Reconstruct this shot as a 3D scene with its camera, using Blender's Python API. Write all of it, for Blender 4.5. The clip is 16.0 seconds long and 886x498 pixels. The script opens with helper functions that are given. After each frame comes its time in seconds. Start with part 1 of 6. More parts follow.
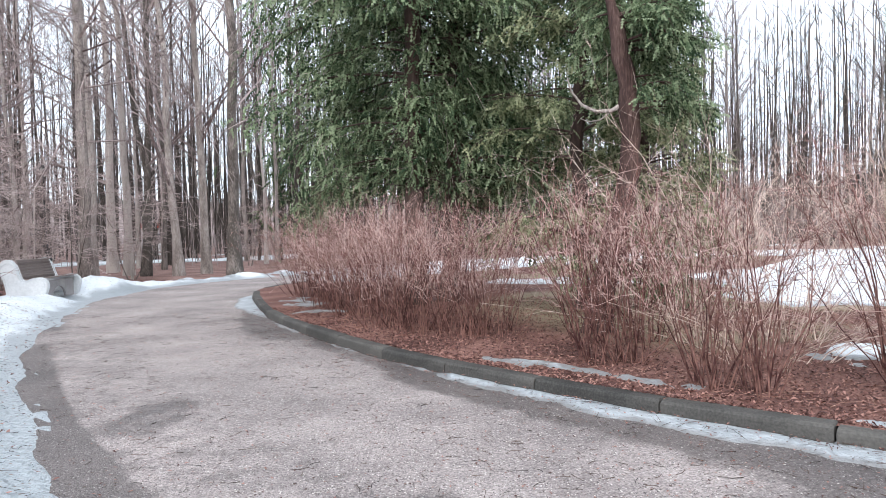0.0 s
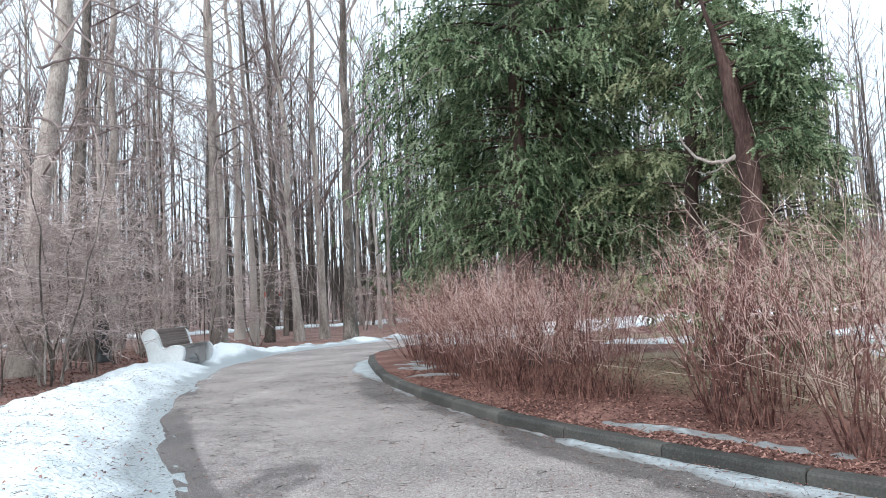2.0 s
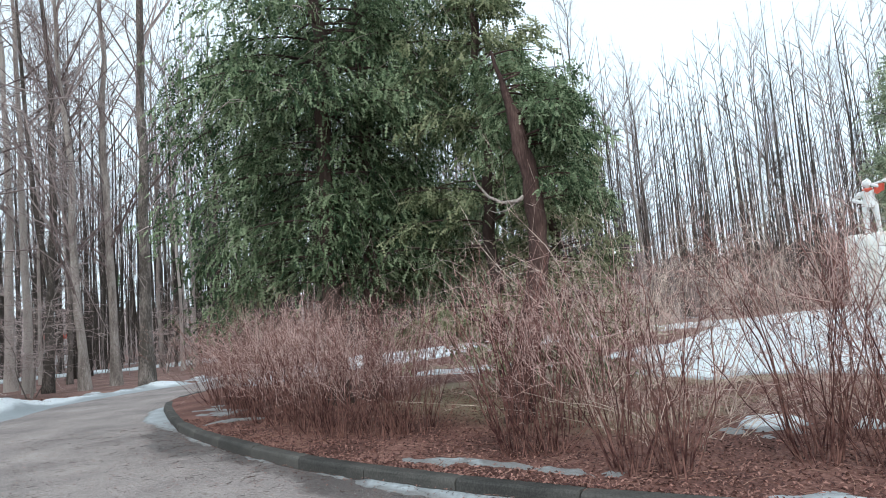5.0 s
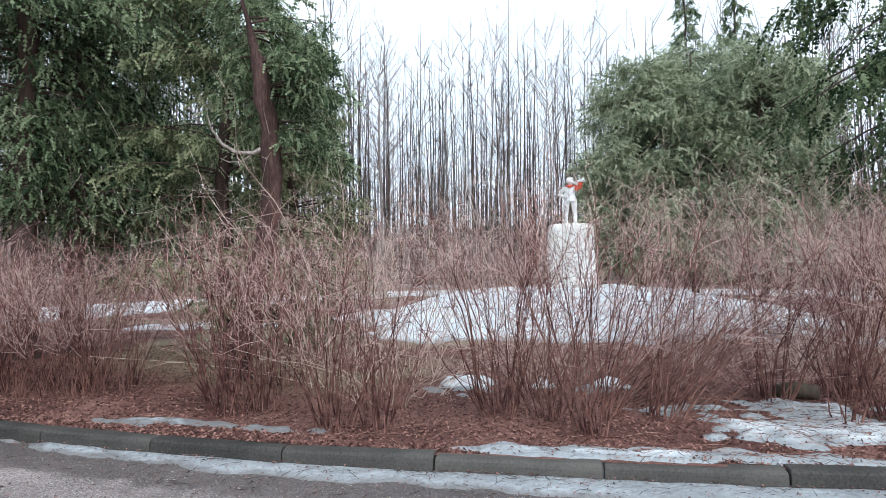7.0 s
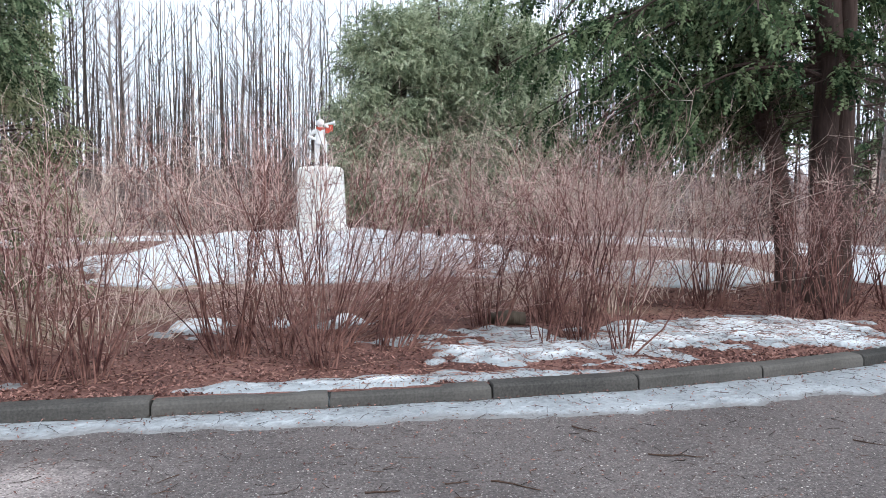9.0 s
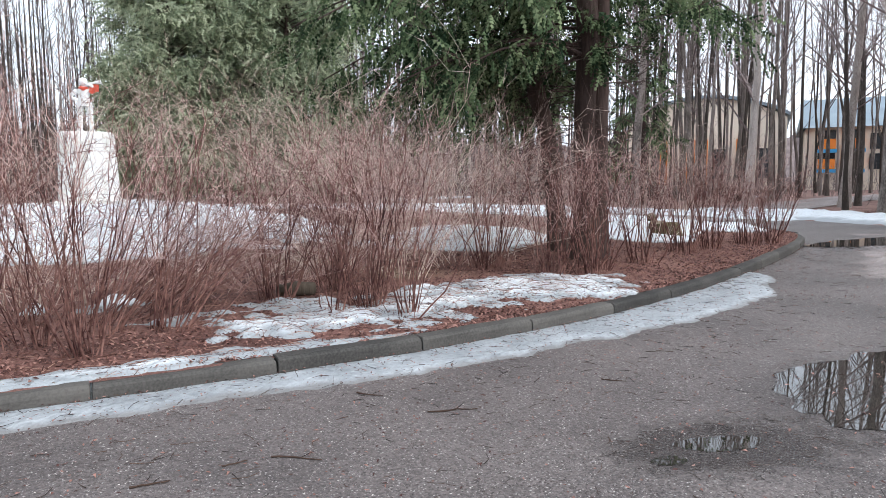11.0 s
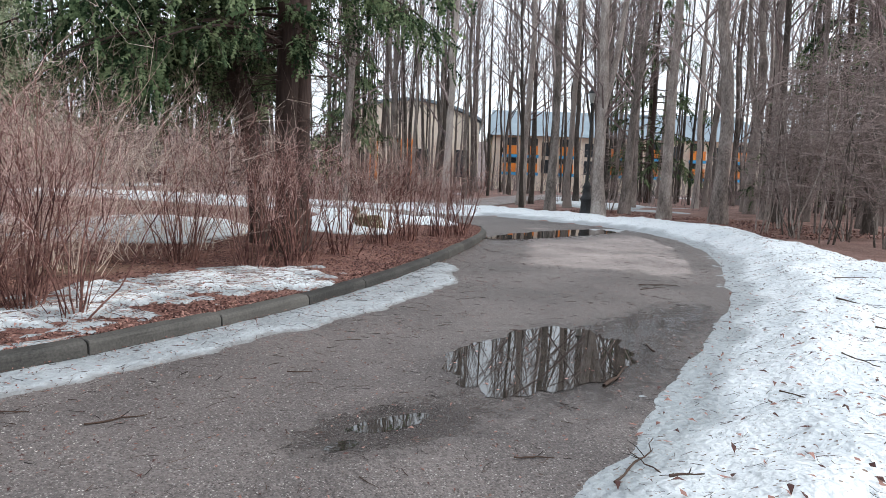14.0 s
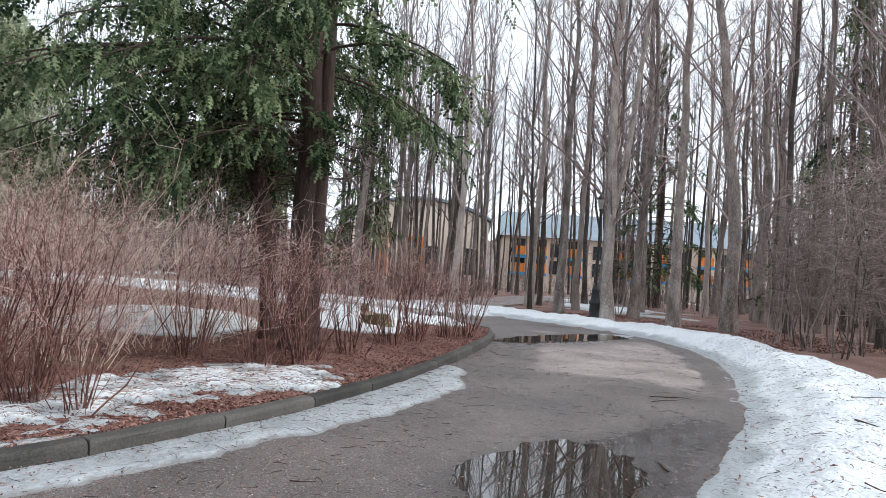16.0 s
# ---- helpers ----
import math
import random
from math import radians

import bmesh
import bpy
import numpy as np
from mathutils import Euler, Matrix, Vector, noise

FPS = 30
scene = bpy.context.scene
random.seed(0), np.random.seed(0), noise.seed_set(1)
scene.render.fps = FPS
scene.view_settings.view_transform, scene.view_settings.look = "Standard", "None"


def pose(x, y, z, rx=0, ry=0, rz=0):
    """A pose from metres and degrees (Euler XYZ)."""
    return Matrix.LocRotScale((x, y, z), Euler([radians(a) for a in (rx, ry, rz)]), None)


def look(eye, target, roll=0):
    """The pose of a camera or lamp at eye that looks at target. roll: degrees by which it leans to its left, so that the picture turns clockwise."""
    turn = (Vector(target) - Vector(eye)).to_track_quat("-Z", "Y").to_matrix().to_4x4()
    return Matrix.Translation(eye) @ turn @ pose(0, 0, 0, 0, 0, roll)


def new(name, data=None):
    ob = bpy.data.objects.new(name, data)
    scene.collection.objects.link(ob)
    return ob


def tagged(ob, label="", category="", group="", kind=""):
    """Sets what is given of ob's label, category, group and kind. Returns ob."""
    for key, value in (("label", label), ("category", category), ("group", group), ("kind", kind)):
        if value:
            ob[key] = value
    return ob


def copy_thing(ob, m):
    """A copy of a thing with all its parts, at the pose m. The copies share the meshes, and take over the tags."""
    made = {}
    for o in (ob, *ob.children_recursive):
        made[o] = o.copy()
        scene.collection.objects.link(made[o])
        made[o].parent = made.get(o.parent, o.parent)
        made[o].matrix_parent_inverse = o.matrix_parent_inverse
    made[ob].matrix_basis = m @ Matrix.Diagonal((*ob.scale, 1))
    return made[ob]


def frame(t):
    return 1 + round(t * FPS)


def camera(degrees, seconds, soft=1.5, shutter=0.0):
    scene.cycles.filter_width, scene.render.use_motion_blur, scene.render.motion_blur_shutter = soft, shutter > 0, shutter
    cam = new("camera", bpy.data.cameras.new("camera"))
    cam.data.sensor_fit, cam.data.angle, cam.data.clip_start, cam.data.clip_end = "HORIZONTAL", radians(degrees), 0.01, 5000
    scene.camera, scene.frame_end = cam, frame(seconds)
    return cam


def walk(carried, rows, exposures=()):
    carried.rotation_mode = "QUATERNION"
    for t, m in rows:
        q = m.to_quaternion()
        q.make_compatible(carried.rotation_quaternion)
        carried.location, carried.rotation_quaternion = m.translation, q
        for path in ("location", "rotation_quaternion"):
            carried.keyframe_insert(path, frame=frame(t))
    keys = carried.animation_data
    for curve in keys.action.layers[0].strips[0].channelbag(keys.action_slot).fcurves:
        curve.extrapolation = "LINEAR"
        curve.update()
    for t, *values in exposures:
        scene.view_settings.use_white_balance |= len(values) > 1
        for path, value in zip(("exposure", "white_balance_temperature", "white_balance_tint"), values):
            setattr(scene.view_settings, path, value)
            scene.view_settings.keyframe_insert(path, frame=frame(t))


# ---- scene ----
cam = camera(67.7, 16.0, 0.6)
PATH = [
    (0, (0.346, -0.176, 1.354), (0.247, 1.821, 1.306), -1.3),
    (0.5, (0.329, -0.178, 1.339), (0.089, 1.808, 1.319), -1.6),
    (1, (0.311, -0.181, 1.355), (-0.06, 1.785, 1.368), -1.5),
    (1.5, (0.307, -0.205, 1.361), (-0.162, 1.737, 1.434), -1.6),
    (2, (0.321, -0.193, 1.358), (-0.096, 1.757, 1.508), -2.9),
    (2.5, (0.322, -0.196, 1.365), (-0.018, 1.768, 1.53), -3.2),
    (3, (0.328, -0.182, 1.363), (0.097, 1.798, 1.523), -3.4),
    (5.5, (0.542, -0.133, 1.415), (0.85, 1.832, 1.623), -4.8),
    (6, (0.567, -0.143, 1.401), (1.104, 1.779, 1.537), -4.0),
    (6.5, (0.618, -0.135, 1.397), (1.347, 1.726, 1.48), -2.2),
    (7, (0.641, -0.133, 1.382), (1.507, 1.668, 1.44), -0.7),
    (7.5, (0.662, -0.145, 1.361), (1.682, 1.575, 1.363), 0.0),
    (8, (0.701, -0.166, 1.343), (1.879, 1.45, 1.298), 0.7),
    (8.5, (0.722, -0.201, 1.328), (2.039, 1.302, 1.251), 1.1),
    (9, (0.806, -0.223, 1.304), (2.254, 1.152, 1.195), 0.0),
    (11.5, (0.924, -0.36, 1.308), (2.771, 0.375, 1.089), -0.5),
    (12, (0.951, -0.416, 1.307), (2.858, 0.14, 1.077), -0.7),
    (12.5, (0.952, -0.449, 1.319), (2.906, -0.096, 1.077), -0.2),
    (13, (0.966, -0.474, 1.313), (2.943, -0.275, 1.083), 1.2),
    (13.5, (0.965, -0.482, 1.31), (2.948, -0.345, 1.085), 1.4),
    (14, (0.977, -0.492, 1.307), (2.963, -0.424, 1.086), 2.0),
    (14.5, (0.982, -0.493, 1.318), (2.974, -0.474, 1.136), 2.0),
    (15, (0.975, -0.489, 1.34), (2.973, -0.476, 1.246), 2.3),
    (15.5, (0.961, -0.468, 1.375), (2.96, -0.414, 1.372), 3.4),
    (16, (0.953, -0.453, 1.385), (2.949, -0.347, 1.454), 3.9),
]
walk(cam, [(t, look(eye, target, roll)) for t, eye, target, roll in PATH], [(0.0, 0.87, 6100, 10), (1.0, 0.83, 6100, 8), (2.0, 0.76, 5950, 4), (3.0, 0.72, 5850, 3), (5.5, 0.34, 5950, 3), (7.0, 0.45, 5950, 8), (9.0, 0.6, 6000, 10), (12.0, 0.66, 6250, 11), (13.5, 0.51, 6300, 9), (16.0, 0.48, 6300, 10)])

# ---- light ----
world = bpy.data.worlds.new("overcast")
scene.world = world
world.use_nodes = True
wn, wl = world.node_tree.nodes, world.node_tree.links
sky = wn.new("ShaderNodeTexSky")
sky.sky_type, sky.sun_disc = "NISHITA", False
sky.sun_elevation, sky.sun_rotation = radians(38), radians(188)
sky.dust_density, sky.air_density = 4.0, 1.0
dim = wn.new("ShaderNodeMix")
dim.data_type, dim.blend_type = "RGBA", "MULTIPLY"
dim.inputs["Factor"].default_value = 1.0
dim.inputs["B"].default_value = (0.1, 0.1, 0.1, 1)
cloud = wn.new("ShaderNodeMix")
cloud.data_type = "RGBA"
cloud.inputs["Factor"].default_value = 0.82
cloud.inputs["B"].default_value = (1.0, 1.07, 1.14, 1)
wl.new(sky.outputs["Color"], dim.inputs["A"])
wl.new(dim.outputs["Result"], cloud.inputs["A"])
wl.new(cloud.outputs["Result"], wn["Background"].inputs["Color"])
wn["Background"].inputs["Strength"].default_value = 1.0
sun = new("sun", bpy.data.lights.new("sun", "SUN"))
sun.data.energy, sun.data.angle, sun.data.color = 1.4, radians(55), (1.0, 0.96, 0.9)
sun.matrix_world = look((-5, -35, 28), (0, 0, 0))


# ---- materials ----
def mat(name, a, b, c=None, scale=3.0, fine=40.0, rough=0.85, bump=0.4, dist=0.01, island=0.0, obj=0.0, world_space=False, stretch=(1, 1, 1), metal=0.0, spec=0.3):
    m = bpy.data.materials.new(name)
    m.use_nodes = True
    n, l = m.node_tree.nodes, m.node_tree.links
    p = n["Principled BSDF"]
    p.inputs["Roughness"].default_value, p.inputs["Metallic"].default_value = rough, metal
    p.inputs["Specular IOR Level"].default_value = spec
    if world_space:
        where = n.new("ShaderNodeNewGeometry").outputs["Position"]
    else:
        where = n.new("ShaderNodeTexCoord").outputs["Object"]
    mp = n.new("ShaderNodeMapping")
    mp.inputs["Scale"].default_value = stretch
    l.new(where, mp.inputs["Vector"])
    big, small = n.new("ShaderNodeTexNoise"), n.new("ShaderNodeTexNoise")
    for t, s, d in ((big, scale, 4), (small, fine, 5)):
        t.inputs["Scale"].default_value, t.inputs["Detail"].default_value = s, d
        l.new(mp.outputs["Vector"], t.inputs["Vector"])
    ramp = n.new("ShaderNodeValToRGB")
    ramp.color_ramp.elements[0].position, ramp.color_ramp.elements[1].position = 0.32, 0.68
    ramp.color_ramp.elements[0].color, ramp.color_ramp.elements[1].color = (*a, 1), (*b, 1)
    if c:
        e = ramp.color_ramp.elements.new(0.5)
        e.color = (*c, 1)
    add = n.new("ShaderNodeMath")
    add.operation = "MULTIPLY_ADD"
    add.inputs[1].default_value = 0.55
    half = n.new("ShaderNodeMath")
    half.operation = "MULTIPLY"
    half.inputs[1].default_value = 0.45
    l.new(small.outputs["Fac"], half.inputs[0])
    l.new(big.outputs["Fac"], add.inputs[0])
    l.new(half.outputs[0], add.inputs[2])
    value = add.outputs[0]
    for amount, node, socket in ((island, "ShaderNodeNewGeometry", "Random Per Island"), (obj, "ShaderNodeObjectInfo", "Random")):
        if amount:
            r = n.new(node)
            s = n.new("ShaderNodeMath")
            s.operation = "MULTIPLY_ADD"
            s.inputs[1].default_value = amount
            l.new(r.outputs[socket], s.inputs[0])
            l.new(value, s.inputs[2])
            t = n.new("ShaderNodeMath")
            t.operation = "SUBTRACT"
            t.inputs[1].default_value = amount / 2
            l.new(s.outputs[0], t.inputs[0])
            value = t.outputs[0]
    l.new(value, ramp.inputs["Fac"])
    l.new(ramp.outputs["Color"], p.inputs["Base Color"])
    if bump:
        bm = n.new("ShaderNodeBump")
        bm.inputs["Strength"].default_value, bm.inputs["Distance"].default_value = bump, dist
        l.new(small.outputs["Fac"], bm.inputs["Height"])
        l.new(bm.outputs["Normal"], p.inputs["Normal"])
    return m


def mix_in(m, attribute, colour, rough=None):
    """Blends a second colour in by a mesh attribute: wet, snow, grass."""
    n, l = m.node_tree.nodes, m.node_tree.links
    p = n["Principled BSDF"]
    at = n.new("ShaderNodeAttribute")
    at.attribute_name = attribute
    mx = n.new("ShaderNodeMix")
    mx.data_type = "RGBA"
    old = p.inputs["Base Color"].links[0].from_socket
    l.new(at.outputs["Fac"], mx.inputs["Factor"])
    l.new(old, mx.inputs["A"])
    if isinstance(colour, tuple):
        mx.inputs["B"].default_value = (*colour, 1)
    else:
        mul = n.new("ShaderNodeMix")
        mul.data_type, mul.blend_type = "RGBA", "MULTIPLY"
        mul.inputs["Factor"].default_value = 1.0
        mul.inputs["B"].default_value = (colour, colour, colour, 1)
        l.new(old, mul.inputs["A"])
        l.new(mul.outputs["Result"], mx.inputs["B"])
    l.new(mx.outputs["Result"], p.inputs["Base Color"])
    if rough is not None:
        r = n.new("ShaderNodeMapRange")
        r.inputs["To Min"].default_value, r.inputs["To Max"].default_value = p.inputs["Roughness"].default_value, rough
        if p.inputs["Roughness"].links:
            l.new(p.inputs["Roughness"].links[0].from_socket, r.inputs["To Min"])
        l.new(at.outputs["Fac"], r.inputs["Value"])
        l.new(r.outputs["Result"], p.inputs["Roughness"])
    return m


def pebbles(m, scale, low, high, strength, dist):
    """Small stones in a surface: each with its own shade, and raised."""
    n, l = m.node_tree.nodes, m.node_tree.links
    p = n["Principled BSDF"]
    v = n.new("ShaderNodeTexVoronoi")
    v.inputs["Scale"].default_value = scale
    l.new(n.new("ShaderNodeNewGeometry").outputs["Position"], v.inputs["Vector"])
    sep, r = n.new("ShaderNodeSeparateColor"), n.new("ShaderNodeMapRange")
    r.inputs["To Min"].default_value, r.inputs["To Max"].default_value = low, high
    l.new(v.outputs["Color"], sep.inputs["Color"])
    l.new(sep.outputs["Green"], r.inputs["Value"])
    mx = n.new("ShaderNodeMix")
    mx.data_type, mx.blend_type = "RGBA", "MULTIPLY"
    mx.inputs["Factor"].default_value = 1.0
    l.new(p.inputs["Base Color"].links[0].from_socket, mx.inputs["A"])
    l.new(r.outputs["Result"], mx.inputs["B"])
    l.new(mx.outputs["Result"], p.inputs["Base Color"])
    b = n.new("ShaderNodeBump")
    b.invert = True
    b.inputs["Strength"].default_value, b.inputs["Distance"].default_value = strength, dist
    l.new(v.outputs["Distance"], b.inputs["Height"])
    if p.inputs["Normal"].links:
        l.new(p.inputs["Normal"].links[0].from_socket, b.inputs["Normal"])
    l.new(b.outputs["Normal"], p.inputs["Normal"])
    return m


def specks(m, scale, share, size, colour):
    """Scatters small grains of another colour over a material."""
    n, l = m.node_tree.nodes, m.node_tree.links
    p = n["Principled BSDF"]
    v = n.new("ShaderNodeTexVoronoi")
    v.inputs["Scale"].default_value = scale
    l.new(n.new("ShaderNodeNewGeometry").outputs["Position"], v.inputs["Vector"])
    near, pick, both = n.new("ShaderNodeMath"), n.new("ShaderNodeMath"), n.new("ShaderNodeMath")
    near.operation, pick.operation, both.operation = "LESS_THAN", "LESS_THAN", "MULTIPLY"
    near.inputs[1].default_value, pick.inputs[1].default_value = size, share
    sep = n.new("ShaderNodeSeparateColor")
    l.new(v.outputs["Color"], sep.inputs["Color"])
    l.new(v.outputs["Distance"], near.inputs[0])
    l.new(sep.outputs["Red"], pick.inputs[0])
    l.new(near.outputs[0], both.inputs[0])
    l.new(pick.outputs[0], both.inputs[1])
    mx = n.new("ShaderNodeMix")
    mx.data_type = "RGBA"
    mx.inputs["B"].default_value = (*colour, 1)
    l.new(both.outputs[0], mx.inputs["Factor"])
    l.new(p.inputs["Base Color"].links[0].from_socket, mx.inputs["A"])
    l.new(mx.outputs["Result"], p.inputs["Base Color"])
    return m


def ragged(m, attribute_node_name, scale, amount, sharp):
    """Breaks up the edge of every attribute blend in a material with noise."""
    n, l = m.node_tree.nodes, m.node_tree.links
    for at in [k for k in n if k.bl_idname == "ShaderNodeAttribute" and k.attribute_name == attribute_node_name]:
        t = n.new("ShaderNodeTexNoise")
        t.inputs["Scale"].default_value, t.inputs["Detail"].default_value, t.inputs["Roughness"].default_value = scale, 8, 0.65
        l.new(n.new("ShaderNodeNewGeometry").outputs["Position"], t.inputs["Vector"])
        a = n.new("ShaderNodeMath")
        a.operation = "MULTIPLY_ADD"
        a.inputs[1].default_value = amount
        l.new(t.outputs["Fac"], a.inputs[0])
        b = n.new("ShaderNodeMath")
        b.operation = "SUBTRACT"
        b.inputs[1].default_value = amount / 2
        r = n.new("ShaderNodeMapRange")
        r.inputs["From Min"].default_value, r.inputs["From Max"].default_value = 0.5 - sharp, 0.5 + sharp
        goals = [k.to_socket for k in at.outputs["Fac"].links]
        l.new(at.outputs["Fac"], a.inputs[2])
        l.new(a.outputs[0], b.inputs[0])
        l.new(b.outputs[0], r.inputs["Value"])
        for goal in goals:
            l.new(r.outputs["Result"], goal)
    return m


ASPHALT = mat("asphalt", (0.165, 0.143, 0.14), (0.44, 0.38, 0.36), (0.315, 0.272, 0.26), scale=0.9, fine=60, rough=0.9, bump=0.7, dist=0.015, world_space=True)
ASPHALT = pebbles(ASPHALT, 95, 0.7, 1.3, 0.6, 0.009)
ASPHALT = specks(ASPHALT, 48, 0.26, 0.28, (0.15, 0.12, 0.11))
ASPHALT = specks(ASPHALT, 62, 0.16, 0.30, (0.66, 0.61, 0.57))
ASPHALT = ragged(mix_in(ASPHALT, "wet", 0.46, 0.5), "wet", 4.5, 1.0, 0.14)
ASPHALT = specks(ASPHALT, 56, 0.13, 0.26, (0.46, 0.43, 0.41))
ASPHALT = specks(ASPHALT, 118, 0.16, 0.3, (0.42, 0.39, 0.37))
ASPHALT = specks(ASPHALT, 90, 0.14, 0.34, (0.05, 0.042, 0.04))
ASPHALT = ragged(mix_in(ASPHALT, "film", 0.42, 0.08), "film", 7.0, 1.0, 0.25)
ASPHALT = specks(ASPHALT, 24, 0.05, 0.22, (0.075, 0.045, 0.036))
ASPHALT = specks(ASPHALT, 33, 0.05, 0.2, (0.20, 0.09, 0.065))
LITTER = mat("leaf_ground", (0.07, 0.032, 0.027), (0.32, 0.175, 0.145), (0.19, 0.093, 0.075), scale=1.2, fine=45, bump=1.0, dist=0.03, world_space=True)
LITTER = mix_in(LITTER, "grass", (0.33, 0.265, 0.18))
WOODS = mat("forest_floor", (0.12, 0.065, 0.054), (0.40, 0.26, 0.225), (0.26, 0.155, 0.13), scale=0.9, fine=22, bump=1.0, dist=0.05, world_space=True)
SNOW = mat("old_snow", (0.62, 0.665, 0.695), (0.86, 0.885, 0.905), scale=1.0, fine=20, rough=0.6, bump=0.8, dist=0.05, world_space=True)
SNOW = ragged(mix_in(SNOW, "thin", (0.375, 0.405, 0.425), 0.4), "thin", 3.0, 0.8, 0.35)
SNOW = specks(specks(specks(SNOW, 30, 0.17, 0.24, (0.20, 0.15, 0.12)), 14, 0.16, 0.15, (0.22, 0.15, 0.115)), 60, 0.14, 0.26, (0.30, 0.25, 0.21))
ICE = mix_in(mat("grey_ice", (0.25, 0.27, 0.285), (0.50, 0.53, 0.555), scale=2.4, fine=24, rough=0.45, bump=0.8, dist=0.03, world_space=True), "thin", (0.24, 0.24, 0.24))
ICE = specks(specks(ICE, 30, 0.14, 0.22, (0.14, 0.10, 0.08)), 70, 0.12, 0.3, (0.2, 0.17, 0.15))
KERB = mat("damp_concrete", (0.031, 0.03, 0.028), (0.118, 0.11, 0.1), scale=2.5, fine=55, rough=0.75, bump=0.45, dist=0.006, obj=0.25)
BARK = mat("grey_bark", (0.085, 0.072, 0.062), (0.52, 0.46, 0.42), (0.29, 0.245, 0.222), scale=5.0, fine=45, bump=1.0, dist=0.05, obj=0.35, stretch=(1, 1, 0.28))
# Darker copy of the bark: far trunks' backlit look is put into the colour.
BACKLIT_BARK = mat("backlit_brown_grey_bark", (0.055, 0.045, 0.038), (0.31, 0.265, 0.24), (0.155, 0.13, 0.115), scale=4.0, fine=40, bump=1.0, dist=0.05, obj=0.4, stretch=(1, 1, 0.28))
MOSSY = mat("dark_bark", (0.045, 0.036, 0.028), (0.15, 0.12, 0.09), scale=2.0, fine=18, bump=0.9, dist=0.03, obj=0.2, stretch=(1, 1, 0.22))
TWIG = mat("grey_twigs", (0.17, 0.125, 0.12), (0.46, 0.38, 0.36), scale=1.0, fine=6, bump=0, island=0.5, obj=0.2)
CONBARK = mat("conifer_bark", (0.03, 0.02, 0.017), (0.11, 0.073, 0.062), scale=2.0, fine=22, bump=0.9, dist=0.02, stretch=(1, 1, 0.2))
REDBARK = mat("red_thuja_bark", (0.026, 0.015, 0.013), (0.165, 0.105, 0.09), (0.068, 0.038, 0.033), scale=5.0, fine=60, bump=1.0, dist=0.03, stretch=(1, 1, 0.16))
STEM = mat("red_brown_stems", (0.016, 0.006, 0.006), (0.30, 0.16, 0.13), (0.062, 0.022, 0.02), scale=1.5, fine=12, bump=0, island=1.0)
TIP = mat("pinkish_shrub_twigs", (0.13, 0.053, 0.047), (0.62, 0.445, 0.40), (0.34, 0.198, 0.178), scale=1.5, fine=12, bump=0, island=0.9)
PALE = mat("pale_shrub_twigs", (0.22, 0.14, 0.125), (0.80, 0.67, 0.58), (0.50, 0.368, 0.31), scale=1.5, fine=12, bump=0, island=0.8)
# The spray colours' fine grain stands in for shaded gaps between leaflets.
NEEDLE = mat("dark_green_sprays", (0.048, 0.08, 0.045), (0.38, 0.455, 0.285), (0.175, 0.235, 0.13), scale=0.9, fine=42, rough=0.8, spec=0.08, bump=0, island=0.45)
# Darker copy of NEEDLE: the shade on the firs is put into the colour.
FIR = mat("shaded_green_sprays", (0.022, 0.042, 0.022), (0.235, 0.295, 0.16), (0.09, 0.135, 0.066), scale=0.9, fine=42, rough=0.8, spec=0.08, bump=0, island=0.45)
BRUSH = mat("brown_grey_sapling_twigs", (0.14, 0.108, 0.10), (0.40, 0.32, 0.295), scale=1.0, fine=6, bump=0, island=0.5)
HAZE = mat("pale_sapling_twigs", (0.27, 0.205, 0.195), (0.66, 0.55, 0.52), scale=1.0, fine=6, bump=0, island=0.6)
FARTWIG = mat("dark_grey_twigs", (0.125, 0.10, 0.098), (0.35, 0.29, 0.28), scale=1.0, fine=6, bump=0, island=0.4, obj=0.3)
PLASTER = mat("white_statue_paint", (0.80, 0.80, 0.79), (0.93, 0.93, 0.93), scale=3.0, fine=25, rough=0.7, bump=0.2)
THUJA = mat("olive_green_sprays", (0.19, 0.235, 0.15), (0.56, 0.60, 0.43), (0.37, 0.42, 0.285), scale=0.8, fine=38, rough=0.8, spec=0.08, bump=0, island=0.45)
OLIVE = mat("yellow_green_sprays", (0.085, 0.11, 0.058), (0.42, 0.44, 0.27), (0.225, 0.26, 0.145), scale=0.9, fine=42, rough=0.8, spec=0.08, bump=0, island=0.45)
LEAF = mat("dry_leaves", (0.07, 0.031, 0.027), (0.34, 0.185, 0.15), (0.18, 0.083, 0.068), scale=2.0, fine=30, rough=0.7, bump=0.3, island=0.8)
STICKM = mat("wet_sticks", (0.018, 0.013, 0.011), (0.10, 0.062, 0.046), scale=3.0, fine=30, bump=0.5, island=0.5)
WHITE = mat("whitewashed_concrete", (0.58, 0.595, 0.60), (0.78, 0.79, 0.80), scale=2.2, fine=25, rough=0.8, bump=0.3)
STONE = mat("stained_white_plaster", (0.62, 0.60, 0.53), (0.93, 0.93, 0.92), (0.86, 0.855, 0.83), scale=2.4, fine=14, rough=0.85, bump=0.4, stretch=(1, 1, 0.4))
RED = mat("red_paint", (0.50, 0.06, 0.04), (0.72, 0.14, 0.08), scale=4, fine=30, rough=0.6, bump=0.1)
SLAT = mat("grey_brown_slats", (0.15, 0.12, 0.11), (0.38, 0.32, 0.30), scale=3, fine=30, rough=0.7, bump=0.4, obj=0.2, stretch=(6, 0.4, 6))
